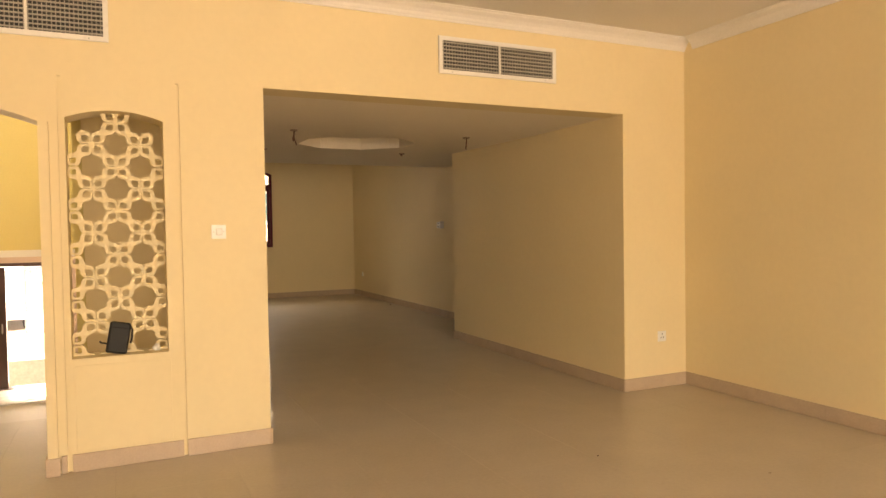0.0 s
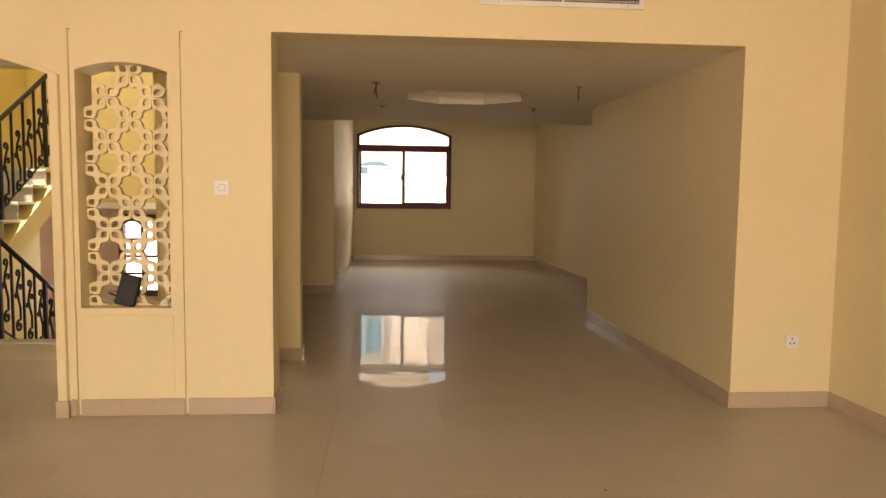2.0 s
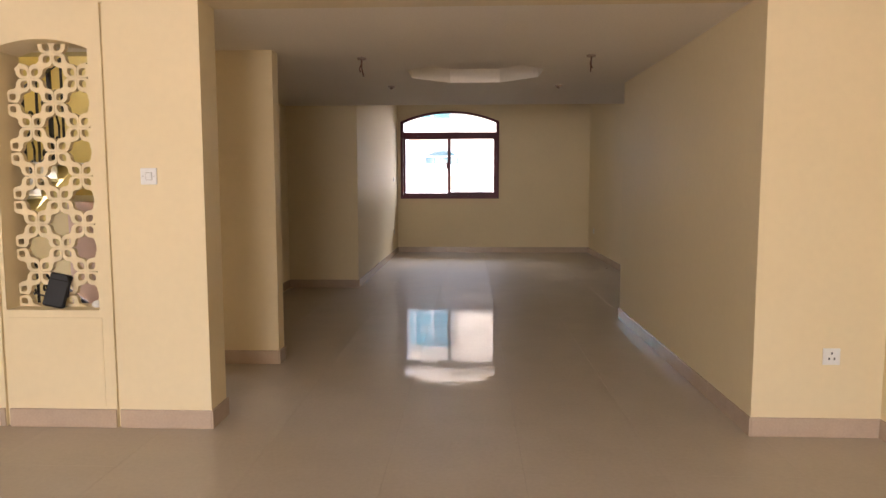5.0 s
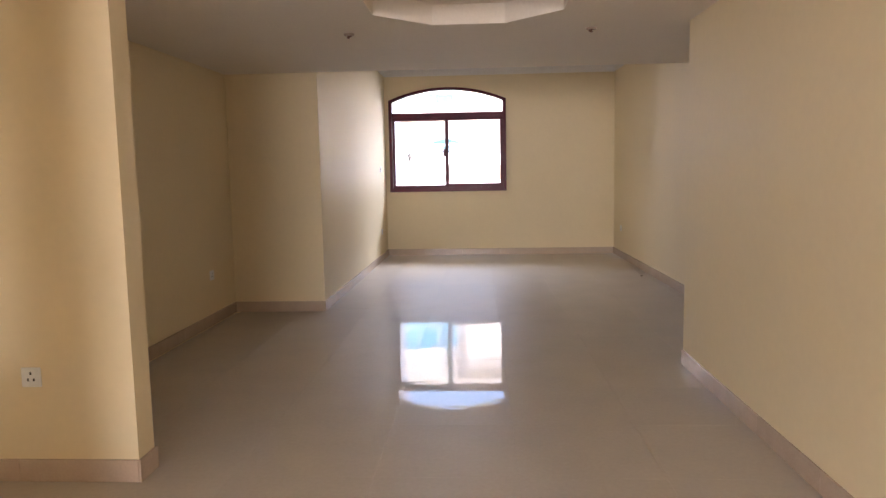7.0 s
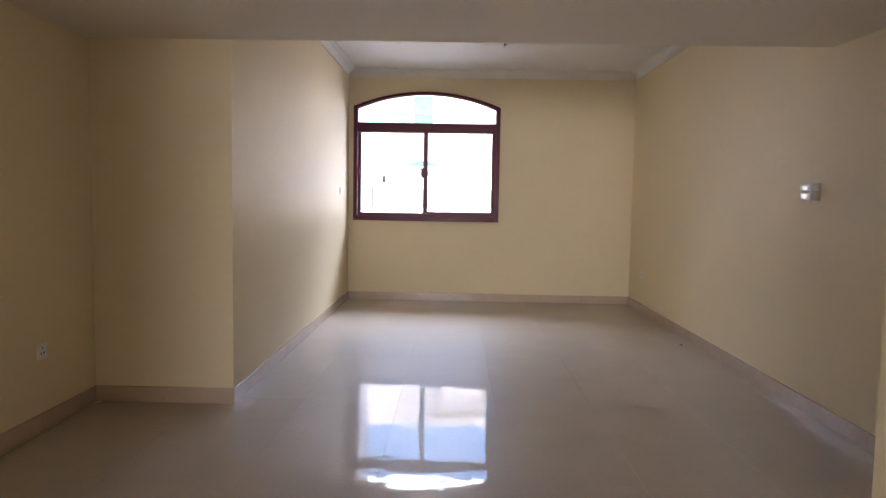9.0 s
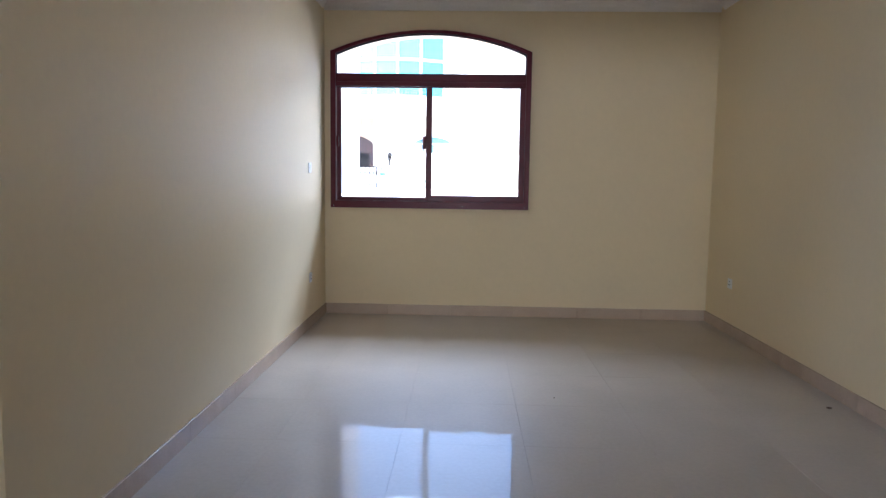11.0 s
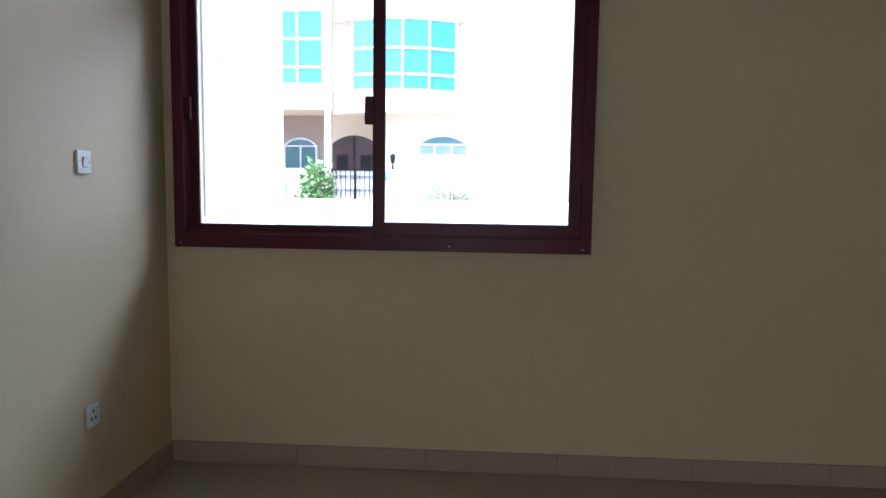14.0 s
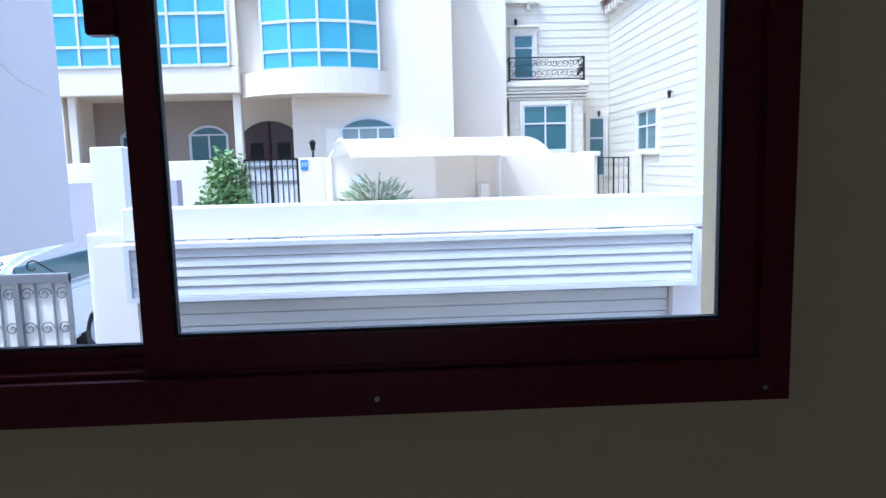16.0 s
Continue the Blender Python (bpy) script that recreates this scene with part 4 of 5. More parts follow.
def iron_gate(name, x0, x1, y, z0, z1, label, bars, iron=M_IRON, back=None, crest=True, stout=1.0):
    g = group_of(name, label, "gate", ((x0 + x1) / 2, y, z0), "iron gates")
    t = ((x1 - x0) * 0.016 + 0.012) * stout
    bm = bmesh.new()
    ring(bm, [(x0, z0), (x1, z0), (x1, z1), (x0, z1)], [(x0 + 2 * t, z0 + 2 * t), (x1 - 2 * t, z0 + 2 * t), (x1 - 2 * t, z1 - 2 * t), (x0 + 2 * t, z1 - 2 * t)], y - t, y + t)
    part("gate_frame", bm, iron, g)
    for k in range(1, bars):
        x = x0 + (x1 - x0) * k / bars
        bm = bmesh.new()
        r = t * (1.5 if k * 2 == bars else 0.45)
        box(bm, x - r, y - r, z0 + t, x + r, y + r, z1 - t)
        part("bar", bm, iron, g)
    for k in range(bars):
        cx = x0 + (x1 - x0) * (k + 0.5) / bars
        for cz in (z1 - (z1 - z0) * 0.10, z1 - (z1 - z0) * 0.27, z0 + (z1 - z0) * 0.35):
            bm = bmesh.new()
            r = min((x1 - x0) / bars * 0.42, 0.13)
            tube(bm, [(u, y, v) for u, v in spiral(cx, cz, r, r * 0.2, 0, 9.0, 16)], t * 0.35, 5)
            part("scroll", bm, iron, g)
    if back:
        bm = bmesh.new()
        box(bm, x0 + t, y + t, z0 + t, x1 - t, y + t + 0.01, z1 - t)
        part("sheet", bm, back, g)
    if crest:
        bm = bmesh.new()
        box(bm, x0, y - t * 1.3, z1 - 0.07, x1, y + t * 1.3, z1 + 0.004, 0.004)
        part("top_rail", bm, iron, g)
        for s in (-1, 1):
            bm = bmesh.new()
            cx = (x0 + x1) / 2 + s * (x1 - x0) * 0.16
            tube(bm, [(u, y, v) for u, v in spiral(cx, z1 + 0.055, 0.02, 0.055, 6.0, 0.6, 14)] + [(cx + s * (x1 - x0) * 0.2, y, z1 + 0.01)], t * 0.4, 5)
            part("crest", bm, M_IRON, g)
    return g


for gx in (-1.070, -1.900):
    iron_gate("garden_gate", gx, gx + 0.80, 17.60, GZ, 0.672, "grey iron garden gate leaf with white sheet and scrolls", 6, M_GATEGREY, back=M_CANVAS, stout=0.62)

# parked car beyond the gate, nose towards the house
car = group_of("car", "white parked car with green tinted windows", "car", (-2.2, 20.0, GZ))
bm = bmesh.new()
prism(bm, [(17.9, GZ + 0.3), (22.2, GZ + 0.3), (22.25, GZ + 0.95), (22.0, GZ + 1.05), (19.2, GZ + 1.05), (18.1, GZ + 0.92), (17.86, GZ + 0.7)], -3.08, -1.32, "x")
bmesh.ops.bevel(bm, geom=bm.edges[:], offset=0.07, segments=2, affect="EDGES")
part("body", bm, M_CAR, car, smooth=False)
bm = bmesh.new()
prism(bm, [(19.1, GZ + 1.04), (22.0, GZ + 1.04), (21.6, GZ + 1.48), (20.9, GZ + 1.60), (20.1, GZ + 1.60), (19.75, GZ + 1.52)], -2.98, -1.42, "x")
bmesh.ops.bevel(bm, geom=bm.edges[:], offset=0.06, segments=2, affect="EDGES")
cab = part("cabin", bm, M_CAR, car)
bm = bmesh.new()
turned_box(bm, Matrix.Translation((-2.2, 19.42, GZ + 1.29)) @ pose(0, 0, 0, -54), 1.30, 0.02, 0.62, 0.008)
part("windscreen", bm, M_TEAL, cab)
for x in (-2.99, -1.41):
    bm = bmesh.new()
    box(bm, x - 0.012, 19.75, GZ + 1.12, x + 0.012, 21.5, GZ + 1.46, 0.01)
    part("side_window", bm, M_TEAL, cab)
for x in (-2.98, -1.42):
    for y in (18.7, 21.4):
        bm = bmesh.new()
        cyl(bm, (0, 0, 0), 0.31, 0.2, 24, m=Matrix.Translation((x, y, GZ + 0.31)) @ pose(0, 0, 0, 0, 90))
        w = part("wheel", bm, M_SEAL, car)
        bm = bmesh.new()
        cyl(bm, (0, 0, 0), 0.19, 0.22, 18, m=Matrix.Translation((x, y, GZ + 0.31)) @ pose(0, 0, 0, 0, 90))
        part("rim", bm, M_GREYALU, w)
car.location.x -= 0.5
car.scale = (0.95, 0.95, 0.92)
bm = bmesh.new()
box(bm, -14, 24.0, GZ, -1.6, 24.25, 1.30, 0.01)
structure("wall_neighbour", bm, M_SHADETONE, "white rendered wall along the side street", "garden wall")

# ---- house across the street ----
YO = 35.2
house = group_of("house", "pale two-storey villa with bowed blue glass bays", "house", (-2.0, YO, GZ), "houses across the street")


def house_part(name, bm, mat, label="", parent=None):
    return part(name, bm, mat, parent or house, label)


bm = bmesh.new()
box(bm, -1.55, YO, GZ, 3.75, YO + 9, 8.6)
box(bm, -14, YO + 2.2, GZ, -1.55, YO + 9, 8.6)
box(bm, -14, YO, 3.95, -1.55, YO + 2.2, 8.6)
box(bm, -14, YO, GZ, -8.9, YO + 2.2, 3.95)
house_part("wall", bm, M_FACADE)
bm = bmesh.new()
box(bm, -14.2, YO - 0.3, 8.6, 3.95, YO + 9.2, 9.0, 0.05)
house_part("roof", bm, M_FACADE)


def bowed(bm, x0, x1, bulge, z0, z1, y, n=12, inset=0.0):
    pts = []
    for i in range(n + 1):
        f = i / n
        pts.append((x0 + (x1 - x0) * f, y - bulge * math.sin(math.pi * f) ** 0.7 + inset))
    prism(bm, pts + [(x1, y + 0.4), (x0, y + 0.4)], z0, z1, "z")


bm = bmesh.new()
bowed(bm, -3.15, 1.75, 1.1, 3.80, 4.54, YO)
bowed(bm, -3.15, 1.75, 1.1, 7.02, 8.55, YO)
house_part("bay_wall", bm, M_FACADE)
bm = bmesh.new()
box(bm, -9.1, YO - 0.35, 3.93, -3.12, YO, 4.80, 0.03)
box(bm, -9.1, YO - 0.35, 7.44, -3.12, YO, 8.55, 0.03)
box(bm, -3.36, YO - 0.35, 4.80, -3.12, YO, 7.44)
house_part("bay_wall", bm, M_FACADE)


def glazed_bay(x0, x1, cols, z0, z1, rows, yfun):
    w = new("bay_window")
    w.parent = house
    w.location = (-house.location.x, -house.location.y, -house.location.z)
    zs = [z0 + (z1 - z0) * r for r in rows]
    xs = [x0 + (x1 - x0) * i / cols for i in range(cols + 1)]
    for i in range(cols):
        for za, zb in zip(zs, zs[1:]):
            bm = bmesh.new()
            pa, pb = (xs[i], yfun(xs[i])), (xs[i + 1], yfun(xs[i + 1]))
            prism(bm, [pa, pb, (pb[0], pb[1] + 0.05), (pa[0], pa[1] + 0.05)], za + 0.02, zb - 0.02, "z")
            part("pane", bm, M_BLUE, w, local=True)
    bm = bmesh.new()
    for x in xs:
        box(bm, x - 0.04, yfun(x) - 0.05, z0, x + 0.04, yfun(x) + 0.08, z1)
    for za in zs:
        for i in range(cols):
            pa, pb = (xs[i], yfun(xs[i]) - 0.045), (xs[i + 1], yfun(xs[i + 1]) - 0.045)
            prism(bm, [pa, pb, (pb[0], pb[1] + 0.1), (pa[0], pa[1] + 0.1)], za - 0.045, za + 0.045, "z")
    part("frame", bm, M_ALU, w, local=True)


BOW = lambda x: YO - 1.05 * math.sin(math.pi * min(1, max(0, (x + 3.15) / 4.9))) ** 0.7
glazed_bay(-2.27, 1.37, 4, 4.56, 7.00, (0, 0.225, 0.59, 1.0), BOW)
glazed_bay(-8.98, -3.40, 6, 4.82, 7.42, (0, 0.235, 0.615, 1.0), lambda x: YO - 0.36)
# porch shade is put into this wall's dark colour
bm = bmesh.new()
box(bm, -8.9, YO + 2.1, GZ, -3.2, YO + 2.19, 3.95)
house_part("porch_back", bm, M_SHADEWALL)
for x in (-3.32, -8.6):
    bm = bmesh.new()
    box(bm, x - 0.13, YO - 0.05, GZ, x + 0.13, YO + 0.2, 3.95, 0.02)
    house_part("column", bm, M_FACADE)


def arched_window(x0, x1, z0, zs, rise, y, cols, mat):
    w = new("arched_window")
    w.parent = house
    w.location = (-house.location.x, -house.location.y, -house.location.z)
    bm = bmesh.new()
    ring(bm, arch_frame(x0, x1, z0, zs, rise), arch_frame(x0 + 0.09, x1 - 0.09, z0 + 0.09, zs, rise - 0.08), y - 0.08, y + 0.06)
    for i in range(1, cols):
        x = x0 + (x1 - x0) * i / cols
        box(bm, x - 0.03, y - 0.05, z0, x + 0.03, y + 0.03, zs)
    box(bm, x0, y - 0.05, zs - 0.03, x1, y + 0.03, zs + 0.03)
    part("frame", bm, M_ALU, w, local=True)
    bm = bmesh.new()
    prism(bm, arch_frame(x0 + 0.05, x1 - 0.05, z0 + 0.05, zs, rise - 0.04), y - 0.02, y + 0.01)
    part("pane", bm, mat, w, local=True)


arched_window(-0.02, 1.86, 2.05, 2.75, 0.36, YO, 3, M_TEAL)
arched_window(-5.6, -4.2, 1.2, 2.75, 0.34, YO + 2.08, 2, M_TEAL)
arched_window(-8.0, -6.4, 1.2, 2.75, 0.34, YO + 2.08, 2, M_TEAL)
bm = bmesh.new()
prism(bm, arch_frame(-3.62, -1.72, GZ, 2.75, 0.42), YO + 1.7, YO + 1.85)
bd = house_part("door", bm, M_WOOD, "dark arched double entrance door")
bm = bmesh.new()
box(bm, -2.70, YO + 1.66, GZ, -2.64, YO + 1.70, 3.1)
for x in (-3.14, -2.2):
    box(bm, x - 0.22, YO + 1.67, 0.2, x + 0.22, YO + 1.70, 1.3, 0.01)
    box(bm, x - 0.22, YO + 1.67, 1.5, x + 0.22, YO + 1.70, 2.4, 0.01)
part("panel", bm, M_IRON, bd)
bm = bmesh.new()
box(bm, -3.7, YO + 1.85, GZ, -1.5, YO + 2.09, 3.95)
house_part("porch_wall", bm, M_FACADE)

# front walls, gate, canopy and planting across the street
YG = 33.0
bm = bmesh.new()
box(bm, -12, YG, GZ, -2.75, YG + 0.2, 1.78, 0.02)
box(bm, -1.05, YG, GZ, -0.30, YG + 0.2, 1.78, 0.02)
box(bm, -0.30, YG, GZ, 4.25, YG + 0.2, 1.76, 0.02)
box(bm, 4.25, YG + 0.05, GZ, 7.9, YG + 0.25, 1.72, 0.02)
structure("wall_street", bm, M_FACADE, "pale rendered street wall of the opposite villa", "garden wall")
iron_gate("street_gate", -2.70, -1.08, YG + 0.05, GZ, 1.78, "black and white iron double gate of the opposite villa", 10, crest=False, back=M_CANVAS, stout=0.7)
bm = bmesh.new()
box(bm, -1.0, YG - 0.03, 1.42, -0.78, YG, 1.72, 0.01)
sign = thing("house_sign", bm, M_BLUESIGN, "small blue house number sign on the street wall", "sign")
tx = bpy.data.curves.new("number", "FONT")
tx.body, tx.size, tx.align_x, tx.align_y, tx.extrude = "10", 0.2, "CENTER", "CENTER", 0.004
tmp = bpy.data.objects.new("number", tx)
scene.collection.objects.link(tmp)
bpy.context.view_layer.update()
me = bpy.data.meshes.new_from_object(tmp.evaluated_get(bpy.context.evaluated_depsgraph_get()))
bpy.data.objects.remove(tmp)
me.materials.clear()
me.materials.append(M_WHITE)
num = new("number", me)
num.parent = sign
num.matrix_basis = Matrix.Translation((-0.89, YG - 0.036, 1.58)) @ pose(0, 0, 0, 90)


def wall_lamp(x, y, z, s=1.0):
    g = group_of("wall_lamp", "black lantern on the street wall", "lantern", (x, y, z), "street wall lanterns")
    bm = bmesh.new()
    cyl(bm, (x, y, z + 0.1 * s), 0.03 * s, 0.2 * s, 8)
    part("post", bm, M_IRON, g)
    bm = bmesh.new()
    cyl(bm, (x, y, z + 0.33 * s), 0.06 * s, 0.24 * s, 6, 0.10 * s)
    part("lantern", bm, M_IRON, g)
    bm = bmesh.new()
    cyl(bm, (x, y, z + 0.49 * s), 0.13 * s, 0.1 * s, 6, 0.01)
    part("cap", bm, M_IRON, g)


wall_lamp(-0.63, YG + 0.1, 1.78)
wall_lamp(-5.3, YG + 0.1, 1.78)

canopy = group_of("carport", "white curved carport canopy on a bent steel frame", "carport", (3.0, 31.0, GZ))
bm = bmesh.new()
top = []
for i in range(13):
    a = radians(165 - 150 * i / 12)
    top.append((YG - 1.35 + 1.65 * math.cos(a), 1.55 + 0.72 * math.sin(a)))
n = 12
cols = []
for k in range(n + 1):
    f = k / n
    cols.append([bm.verts.new(((0.85 - 0.95 * i / 12) * (1 - f) + (6.0 - 1.1 * i / 12) * f, y, z - 0.02 - 0.05 * f)) for i, (y, z) in enumerate(top)])
for a, b in zip(cols, cols[1:]):
    for i in range(len(top) - 1):
        bm.faces.new((a[i], a[i + 1], b[i + 1], b[i]))
bmesh.ops.solidify(bm, geom=bm.faces[:], thickness=0.03)
part("canopy", bm, M_CANVAS, canopy)
bm = bmesh.new()
rim = [(-0.1, YG + 0.2, GZ), (-0.1, YG + 0.22, 1.4)]
rim += [(0.85 - 0.95 * i / 12 - 0.03, y, z - 0.04) for i, (y, z) in reversed(list(enumerate(top)))]
tube(bm, [(x, min(y, YG - 0.06), z) for x, y, z in rim], 0.05, 8)
part("post", bm, M_CANVAS, canopy)
for x in (4.95,):
    bm = bmesh.new()
    tube(bm, [(x, YG - 0.15, GZ), (x, YG - 0.15, 1.2), (x, YG - 0.3, 1.7), (x, YG - 0.8, 2.1), (x, YG - 1.5, 2.2), (x, YG - 2.4, 2.0)], 0.05, 8)
    part("post", bm, M_CANVAS, canopy)
bm = bmesh.new()
box(bm, 4.3, YG - 1.0, GZ, 4.55, YG - 0.05, 0.9)
structure("wall_street_return", bm, M_FACADE, "pale rendered return of the street wall", "garden wall")
bm = bmesh.new()
box(bm, 0.55, YG - 0.03, 0.95, 0.85, YG, 1.2, 0.01)
thing("meter_box", bm, M_WHITE, "small white meter box on the street wall", "meter box")


def shrub(name, x, y, z, r, h, leaves, seed, label, spiky=False):
    rnd = random.Random(seed)
    g = group_of(name, label, "shrub", (x, y, z))
    bm = bmesh.new()
    for k in range(7):
        a = rnd.uniform(0, 6.28)
        tube(bm, [(x, y, z), (x + 0.2 * r * math.cos(a), y + 0.2 * r * math.sin(a), z + h * 0.4), (x + 0.6 * r * math.cos(a), y + 0.6 * r * math.sin(a), z + h * rnd.uniform(0.6, 0.9))], 0.025, 5)
    part("trunk", bm, M_BARK, g)
    verts, faces = [], []
    for k in range(leaves):
        a, e = rnd.uniform(0, 6.28), rnd.uniform(-0.2, 1.0)
        if spiky:
            rr = r * rnd.uniform(0.15, 0.95)
            c = Vector((x + rr * math.cos(a), y + rr * math.sin(a), z + h * (0.25 + 0.72 * rnd.random() * (1 - 0.5 * rr / r))))
            d = Vector((math.cos(a), math.sin(a), rnd.uniform(0.3, 1.4))).normalized()
            ln, wd = rnd.uniform(0.25, 0.5), 0.035
        else:
            lump = 0.72 + 0.28 * math.sin(3 * a + seed) * math.cos(4 * e)
            rr = r * lump * rnd.random() ** 0.45
            c = Vector((x + rr * math.cos(a) * math.cos(e * 1.2), y + rr * math.sin(a) * math.cos(e * 1.2), z + h * (0.35 + 0.55 * math.sin(e * 1.3) * rnd.random() ** 0.3 + 0.12 * rnd.random())))
            d = Vector((rnd.uniform(-1, 1), rnd.uniform(-1, 1), rnd.uniform(-0.3, 1))).normalized()
            ln, wd = rnd.uniform(0.10, 0.2), 0.05
        s = d.orthogonal().normalized() * wd
        i0 = len(verts)
        verts += [tuple(c), tuple(c + d * ln * 0.5 + s), tuple(c + d * ln), tuple(c + d * ln * 0.5 - s)]
        faces.append((i0, i0 + 1, i0 + 2, i0 + 3))
    me = bpy.data.meshes.new("crown")
    me.from_pydata(verts, [], faces)
    me.materials.append(M_LEAF)
    o = new("crown", me)
    o.parent = g
    o.location = (-x, -y, -z)


shrub("bush", -2.98, YG - 0.9, GZ, 0.95, 3.0, 1900, 3, "bushy green shrub against the street wall")
shrub("palm_shrub", 1.25, YG - 0.6, GZ, 0.95, 2.25, 420, 8, "low spiky green palm shrub by the carport", True)

# ---- stone-faced house further along ----
YH = 38.0
house2 = group_of("house", "cream stone-faced villa with a small iron balcony", "house", (9.0, YH, GZ), "houses across the street")
bm = bmesh.new()
box(bm, 5.60, YH, GZ, 9.75, YH + 7, 10.2)
box(bm, 9.75, 30.0, GZ, 16.0, YH + 7, 7.2)
box(bm, 5.88, YH - 0.9, GZ, 8.55, YH, 4.02)
part("wall", bm, M_STONE, house2)
bm = bmesh.new()
box(bm, 5.5, YH - 0.3, 10.2, 9.75, YH + 7, 10.5, 0.05)
box(bm, 9.55, 29.6, 7.05, 16.2, YH - 0.01, 7.25, 0.04)
prism(bm, [(9.40, 7.25), (16.3, 7.25), (15, 8.5), (11, 8.5)], 29.5, YH - 0.01, "y")
part("roof", bm, M_ROOFTILE, house2)
for k in range(31):
    z = GZ + 0.2 + 0.28 * k
    bm = bmesh.new()
    box(bm, 9.740, 30.0, z, 9.748, YH - 0.02, z + 0.014) if z < 7.0 else None
    if z < 8.1:
        box(bm, 8.57, YH - 0.012, z, 9.74, YH - 0.002, z + 0.018)
        if z < 3.9:
            box(bm, 8.15, YH - 0.912, z, 8.545, YH - 0.902, z + 0.018)
        box(bm, 5.89, YH - 0.912, z, 6.2, YH - 0.902, z + 0.018) if 0.6 < z < 3.9 else None
        if z > 4.4:
            box(bm, 5.62, YH - 0.012, z, 8.57, YH - 0.002, z + 0.018)
    part("stone_course", bm, M_COURSE, house2)
for k in range(20):
    bm = bmesh.new()
    y = 30.3 + 0.38 * k
    box(bm, 9.5, y, 6.78, 9.75, y + 0.14, 7.05, 0.02)
    part("bracket", bm, M_STONE, house2)


def plain_window(m, w, h, cols, rows, parent, mat=M_TEAL):
    """Window whose face looks along -y before the turn; foot of its middle at m."""
    g = new("window")
    g.parent = parent
    g.matrix_basis = Matrix.Translation(-parent.location) @ m
    bm = bmesh.new()
    ring(bm, [(-w / 2 - 0.12, -0.12), (w / 2 + 0.12, -0.12), (w / 2 + 0.12, h + 0.15), (-w / 2 - 0.12, h + 0.15)], [(-w / 2, 0), (w / 2, 0), (w / 2, h), (-w / 2, h)], -0.1, 0.0)
    part("surround", bm, M_STONE, g, local=True)
    bm = bmesh.new()
    ring(bm, [(-w / 2, 0), (w / 2, 0), (w / 2, h), (-w / 2, h)], [(-w / 2 + 0.06, 0.06), (w / 2 - 0.06, 0.06), (w / 2 - 0.06, h - 0.06), (-w / 2 + 0.06, h - 0.06)], -0.07, -0.005)
    for i in range(1, cols):
        x = -w / 2 + w * i / cols
        box(bm, x - 0.03, -0.065, 0, x + 0.03, -0.01, h)
    for zf in rows:
        box(bm, -w / 2, -0.063, h * zf - 0.03, w / 2, -0.012, h * zf + 0.03)
    part("frame", bm, M_ALU, g, local=True)
    bm = bmesh.new()
    box(bm, -w / 2, -0.03, 0, w / 2, -0.004, h)
    part("pane", bm, mat, g, local=True)


plain_window(pose(7.17, YH - 0.9, 1.88), 1.62, 1.64, 2, (0.6,), house2)
plain_window(pose(6.55, YH, 4.55), 0.75, 1.6, 1, (0.7,), house2)
plain_window(pose(9.28, YH, 0.9), 0.62, 2.2, 1, (0.65,), house2)
plain_window(pose(9.75, 33.6, 1.75, 0, 0, -90), 1.8, 1.27, 2, (0.6,), house2)
plain_window(pose(6.12, YH, 7.56), 1.26, 1.7, 2, (0.65,), house2)
bm = bmesh.new()
box(bm, 5.40, YH - 0.20, 7.24, 7.16, YH - 0.001, 7.36, 0.02)
for x in (5.80, 6.68):
    box(bm, x, YH - 0.14, 7.02, x + 0.12, YH - 0.001, 7.24, 0.02)
part("sill", bm, M_STONE, house2)
bm = bmesh.new()
box(bm, 6.02, YH - 0.12, 6.22, 7.05, YH - 0.001, 6.38, 0.02)
box(bm, 5.95, YH - 0.20, 6.38, 7.12, YH - 0.001, 6.46, 0.02)
part("lintel", bm, M_STONE, house2)
bm = bmesh.new()
for z, d in ((3.70, 0.06), (3.80, 0.12), (3.92, 0.18)):
    box(bm, 5.88 - d, YH - 0.9 - d, z, 8.55 + d, YH - 0.001, z + 0.08, 0.015)
part("cornice", bm, M_STONE, house2)
for lx, ly, lz, turn_z in ((6.27, YH, 6.62, 0), (9.35, YH, 3.25, 0), (9.75, 31.6, 3.3, -90)):
    q = pose(lx, ly, lz, 0, 0, turn_z)
    bm = bmesh.new()
    turned_box(bm, q @ Matrix.Translation((0, -0.05, 0.04)), 0.03, 0.10, 0.03, 0.006)
    cyl(bm, (0, 0, 0), 0.035, 0.16, 8, 0.062, m=q @ Matrix.Translation((0, -0.11, -0.05)))
    cyl(bm, (0, 0, 0), 0.075, 0.07, 8, 0.015, m=q @ Matrix.Translation((0, -0.11, 0.065)))
    part("lantern", bm, M_IRON, house2, "dark wall lantern")
bm = bmesh.new()
box(bm, 5.74, YH - 1.15, 4.14, 8.74, YH, 4.34, 0.03)
box(bm, 5.80, YH - 1.05, 4.02, 8.66, YH, 4.14, 0.02)
part("balcony", bm, M_STONE, house2)
bm = bmesh.new()
for z in (4.42, 5.17):
    tube(bm, [(5.87, YH - 0.05, z), (5.87, YH - 1.05, z), (8.55, YH - 1.05, z), (8.55, YH - 0.05, z)], 0.025, 5)
for x in (5.87, 8.55):
    tube(bm, [(x, YH - 1.05, 4.34), (x, YH - 1.05, 5.2)], 0.035, 6)
for k in range(14):
    x = 5.97 + 0.19 * k
    for cz, a in ((4.62, 0.0), (4.97, 3.1)):
        tube(bm, [(u, YH - 1.05, v) for u, v in spiral(x, cz, 0.14, 0.03, a + 0.7 * k, a + 0.7 * k + 8, 14)], 0.013, 4)
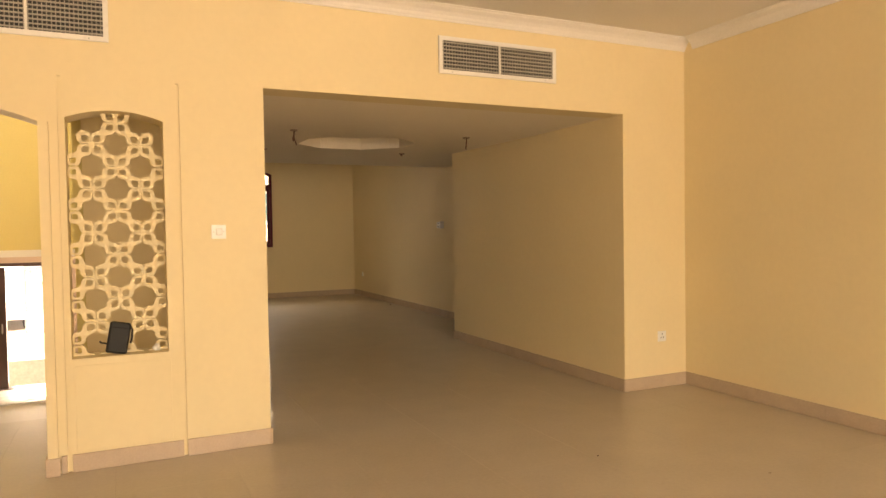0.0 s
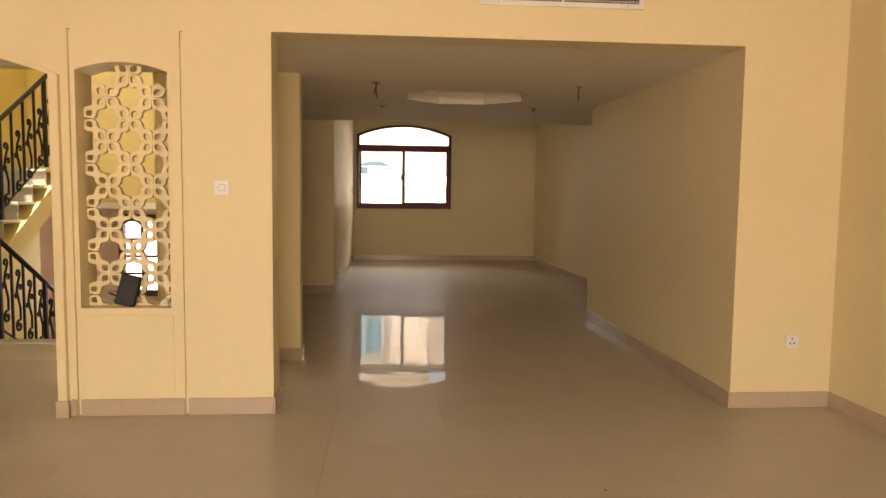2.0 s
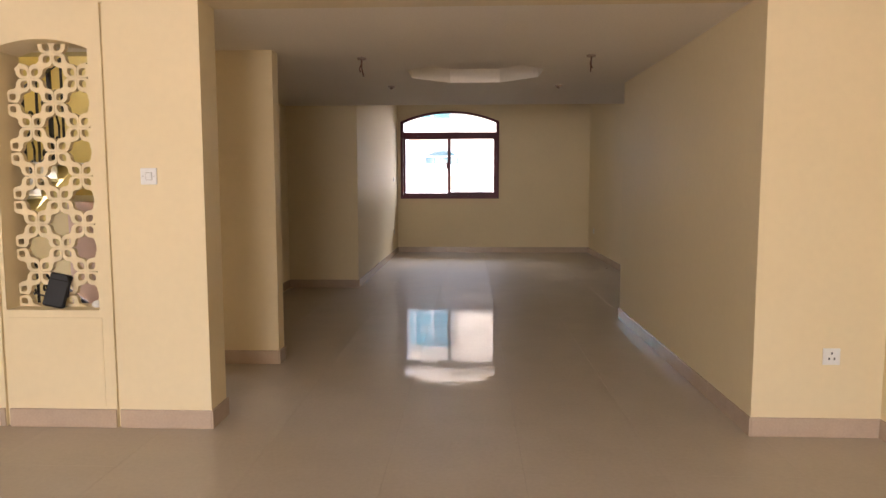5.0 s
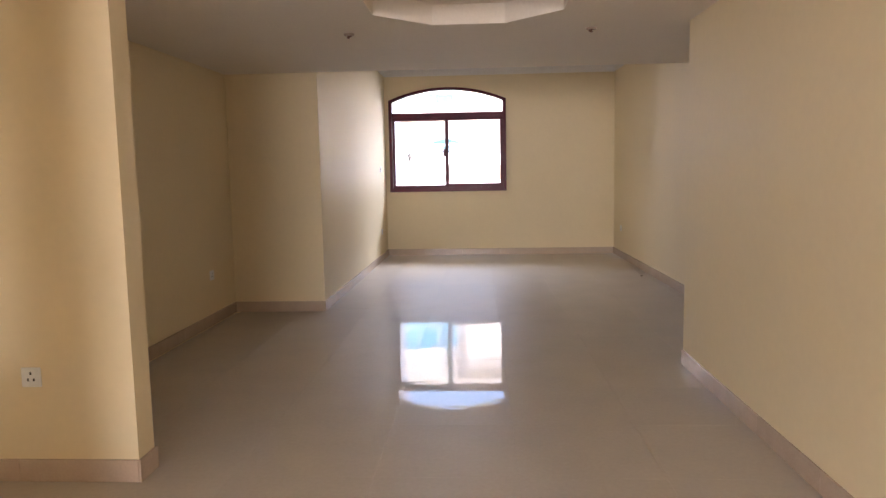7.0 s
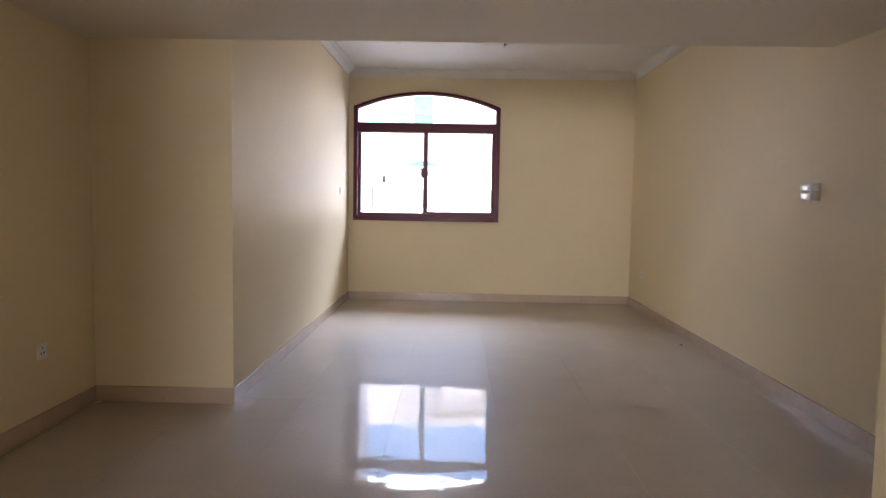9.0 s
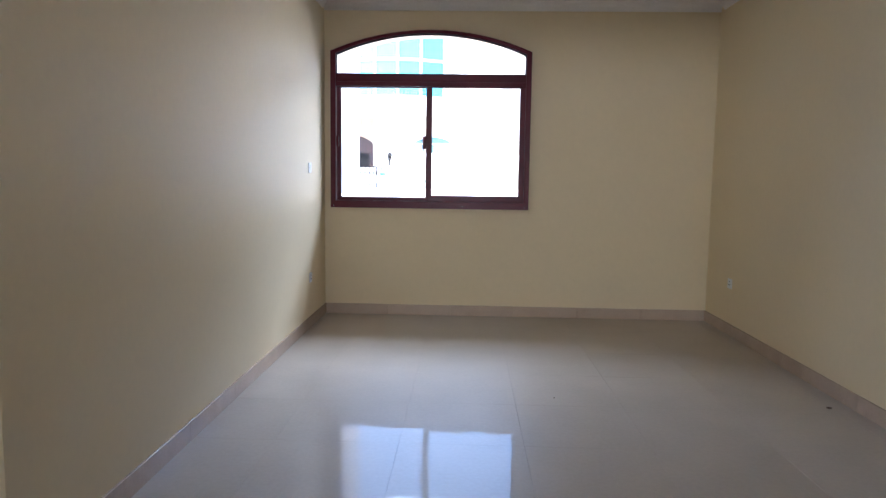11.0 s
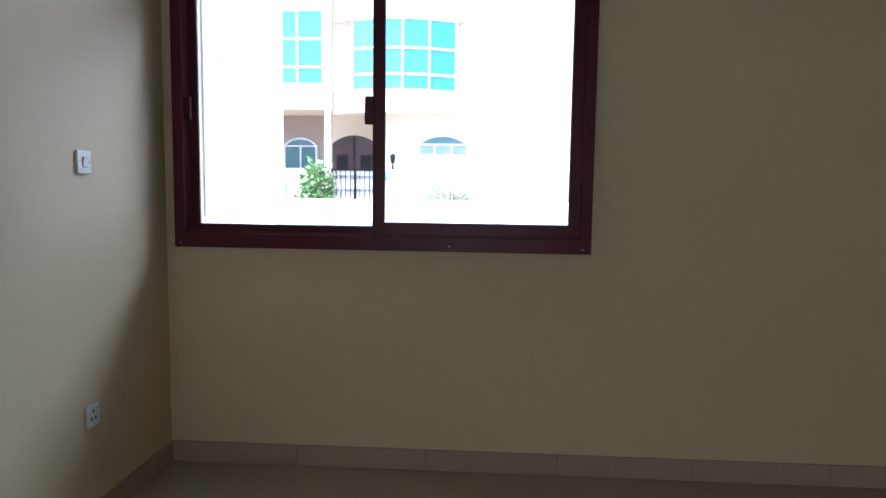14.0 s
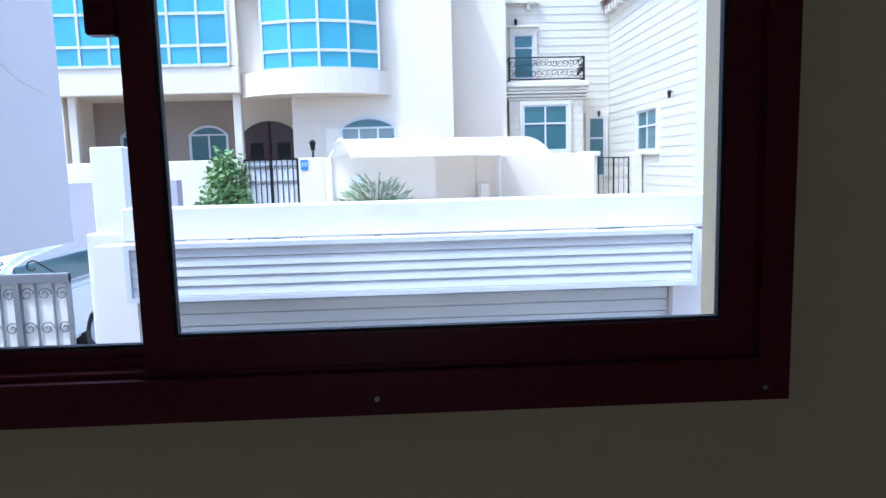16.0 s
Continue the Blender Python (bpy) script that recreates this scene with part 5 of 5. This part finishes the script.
for k in range(6):
    y = YH - 0.9 + 0.16 * k
    tube(bm, [(8.55, u, v) for u, v in spiral(y, 4.8, 0.2, 0.04, 0.5 * k, 8 + 0.5 * k, 14)], 0.013, 4)
part("balcony_railing", bm, M_IRON, house2)
bm = bmesh.new()
box(bm, 7.75, 34.3, GZ, 8.33, 34.5, 1.62, 0.02)
box(bm, 9.85, 34.0, GZ, 15, 34.2, 1.6, 0.02)
box(bm, 7.7, 34.2, 1.62, 8.40, 34.55, 1.78, 0.02)
box(bm, 9.38, 34.0, GZ, 9.7, 34.5, 1.7, 0.02)
iron_gate("street_gate", 8.35, 9.36, 34.3, GZ, 1.58, "black scrolled iron gate of the stone villa", 6, crest=False, stout=0.55)
structure("wall_street_stone", bm, M_STONE, "cream stone street wall of the second villa", "garden wall")
bm = bmesh.new()
box(bm, 3.76, 36.6, GZ, 5.72, 44, 8.4)
structure("wall_between_houses", bm, M_FACADE, "pale wall closing the gap between the villas", "wall")

# ---- floor tiles, last ----
T, GAP = 0.63, 0.0007
bm = bmesh.new()
box(bm, -T / 2 + GAP / 2, -T / 2 + GAP / 2, -0.010, T / 2 - GAP / 2, T / 2 - GAP / 2, 0.0, 0.0003)
tile = mesh_of("floor_tile", bm, M_TILE)
rnd = random.Random(4)
far_v, far_f = [], []
count = 0
for i in range(-11, 6):
    for j in range(-26, 8):
        cx, cy = 2.055 + T * (i + 0.5), 10.135 + T * (j + 0.5)
        if not (-4.2 < cx + T / 2 and cx - T / 2 < 4.69 and -5.2 < cy + T / 2 and cy - T / 2 < 13.4):
            continue
        if cy > 4.95 and cx < 0.0 and not (cy < 5.4 and cx > -2.9):
            continue
        if cy + T / 2 > 5.8 and cx < 0.0:
            continue
        if cy > 9.3 and cx + T / 2 < 1.0:
            continue
        if cy > 1.0 and cx > -1.6 and count < 300:
            count += 1
            shared("floor_tile", tile, FLOOR, (cx, cy, 0.0), 0.0, (rnd.gauss(0, 0.0003), rnd.gauss(0, 0.0003)))
        else:
            k = len(far_v)
            for z in (-0.01, 0.0):
                far_v += [(cx + a * (T - GAP) / 2, cy + b * (T - GAP) / 2, z) for a, b in ((-1, -1), (1, -1), (1, 1), (-1, 1))]
            far_f += [(k + 4, k + 5, k + 6, k + 7), (k, k + 1, k + 5, k + 4), (k + 1, k + 2, k + 6, k + 5), (k + 2, k + 3, k + 7, k + 6), (k + 3, k, k + 4, k + 7)]
me = bpy.data.meshes.new("floor_tiles")
me.from_pydata(far_v, [], far_f)
me.materials.append(M_TILE)
rest = new("floor_tiles", me)
rest.parent = FLOOR
tagged(rest, kind="stuff")
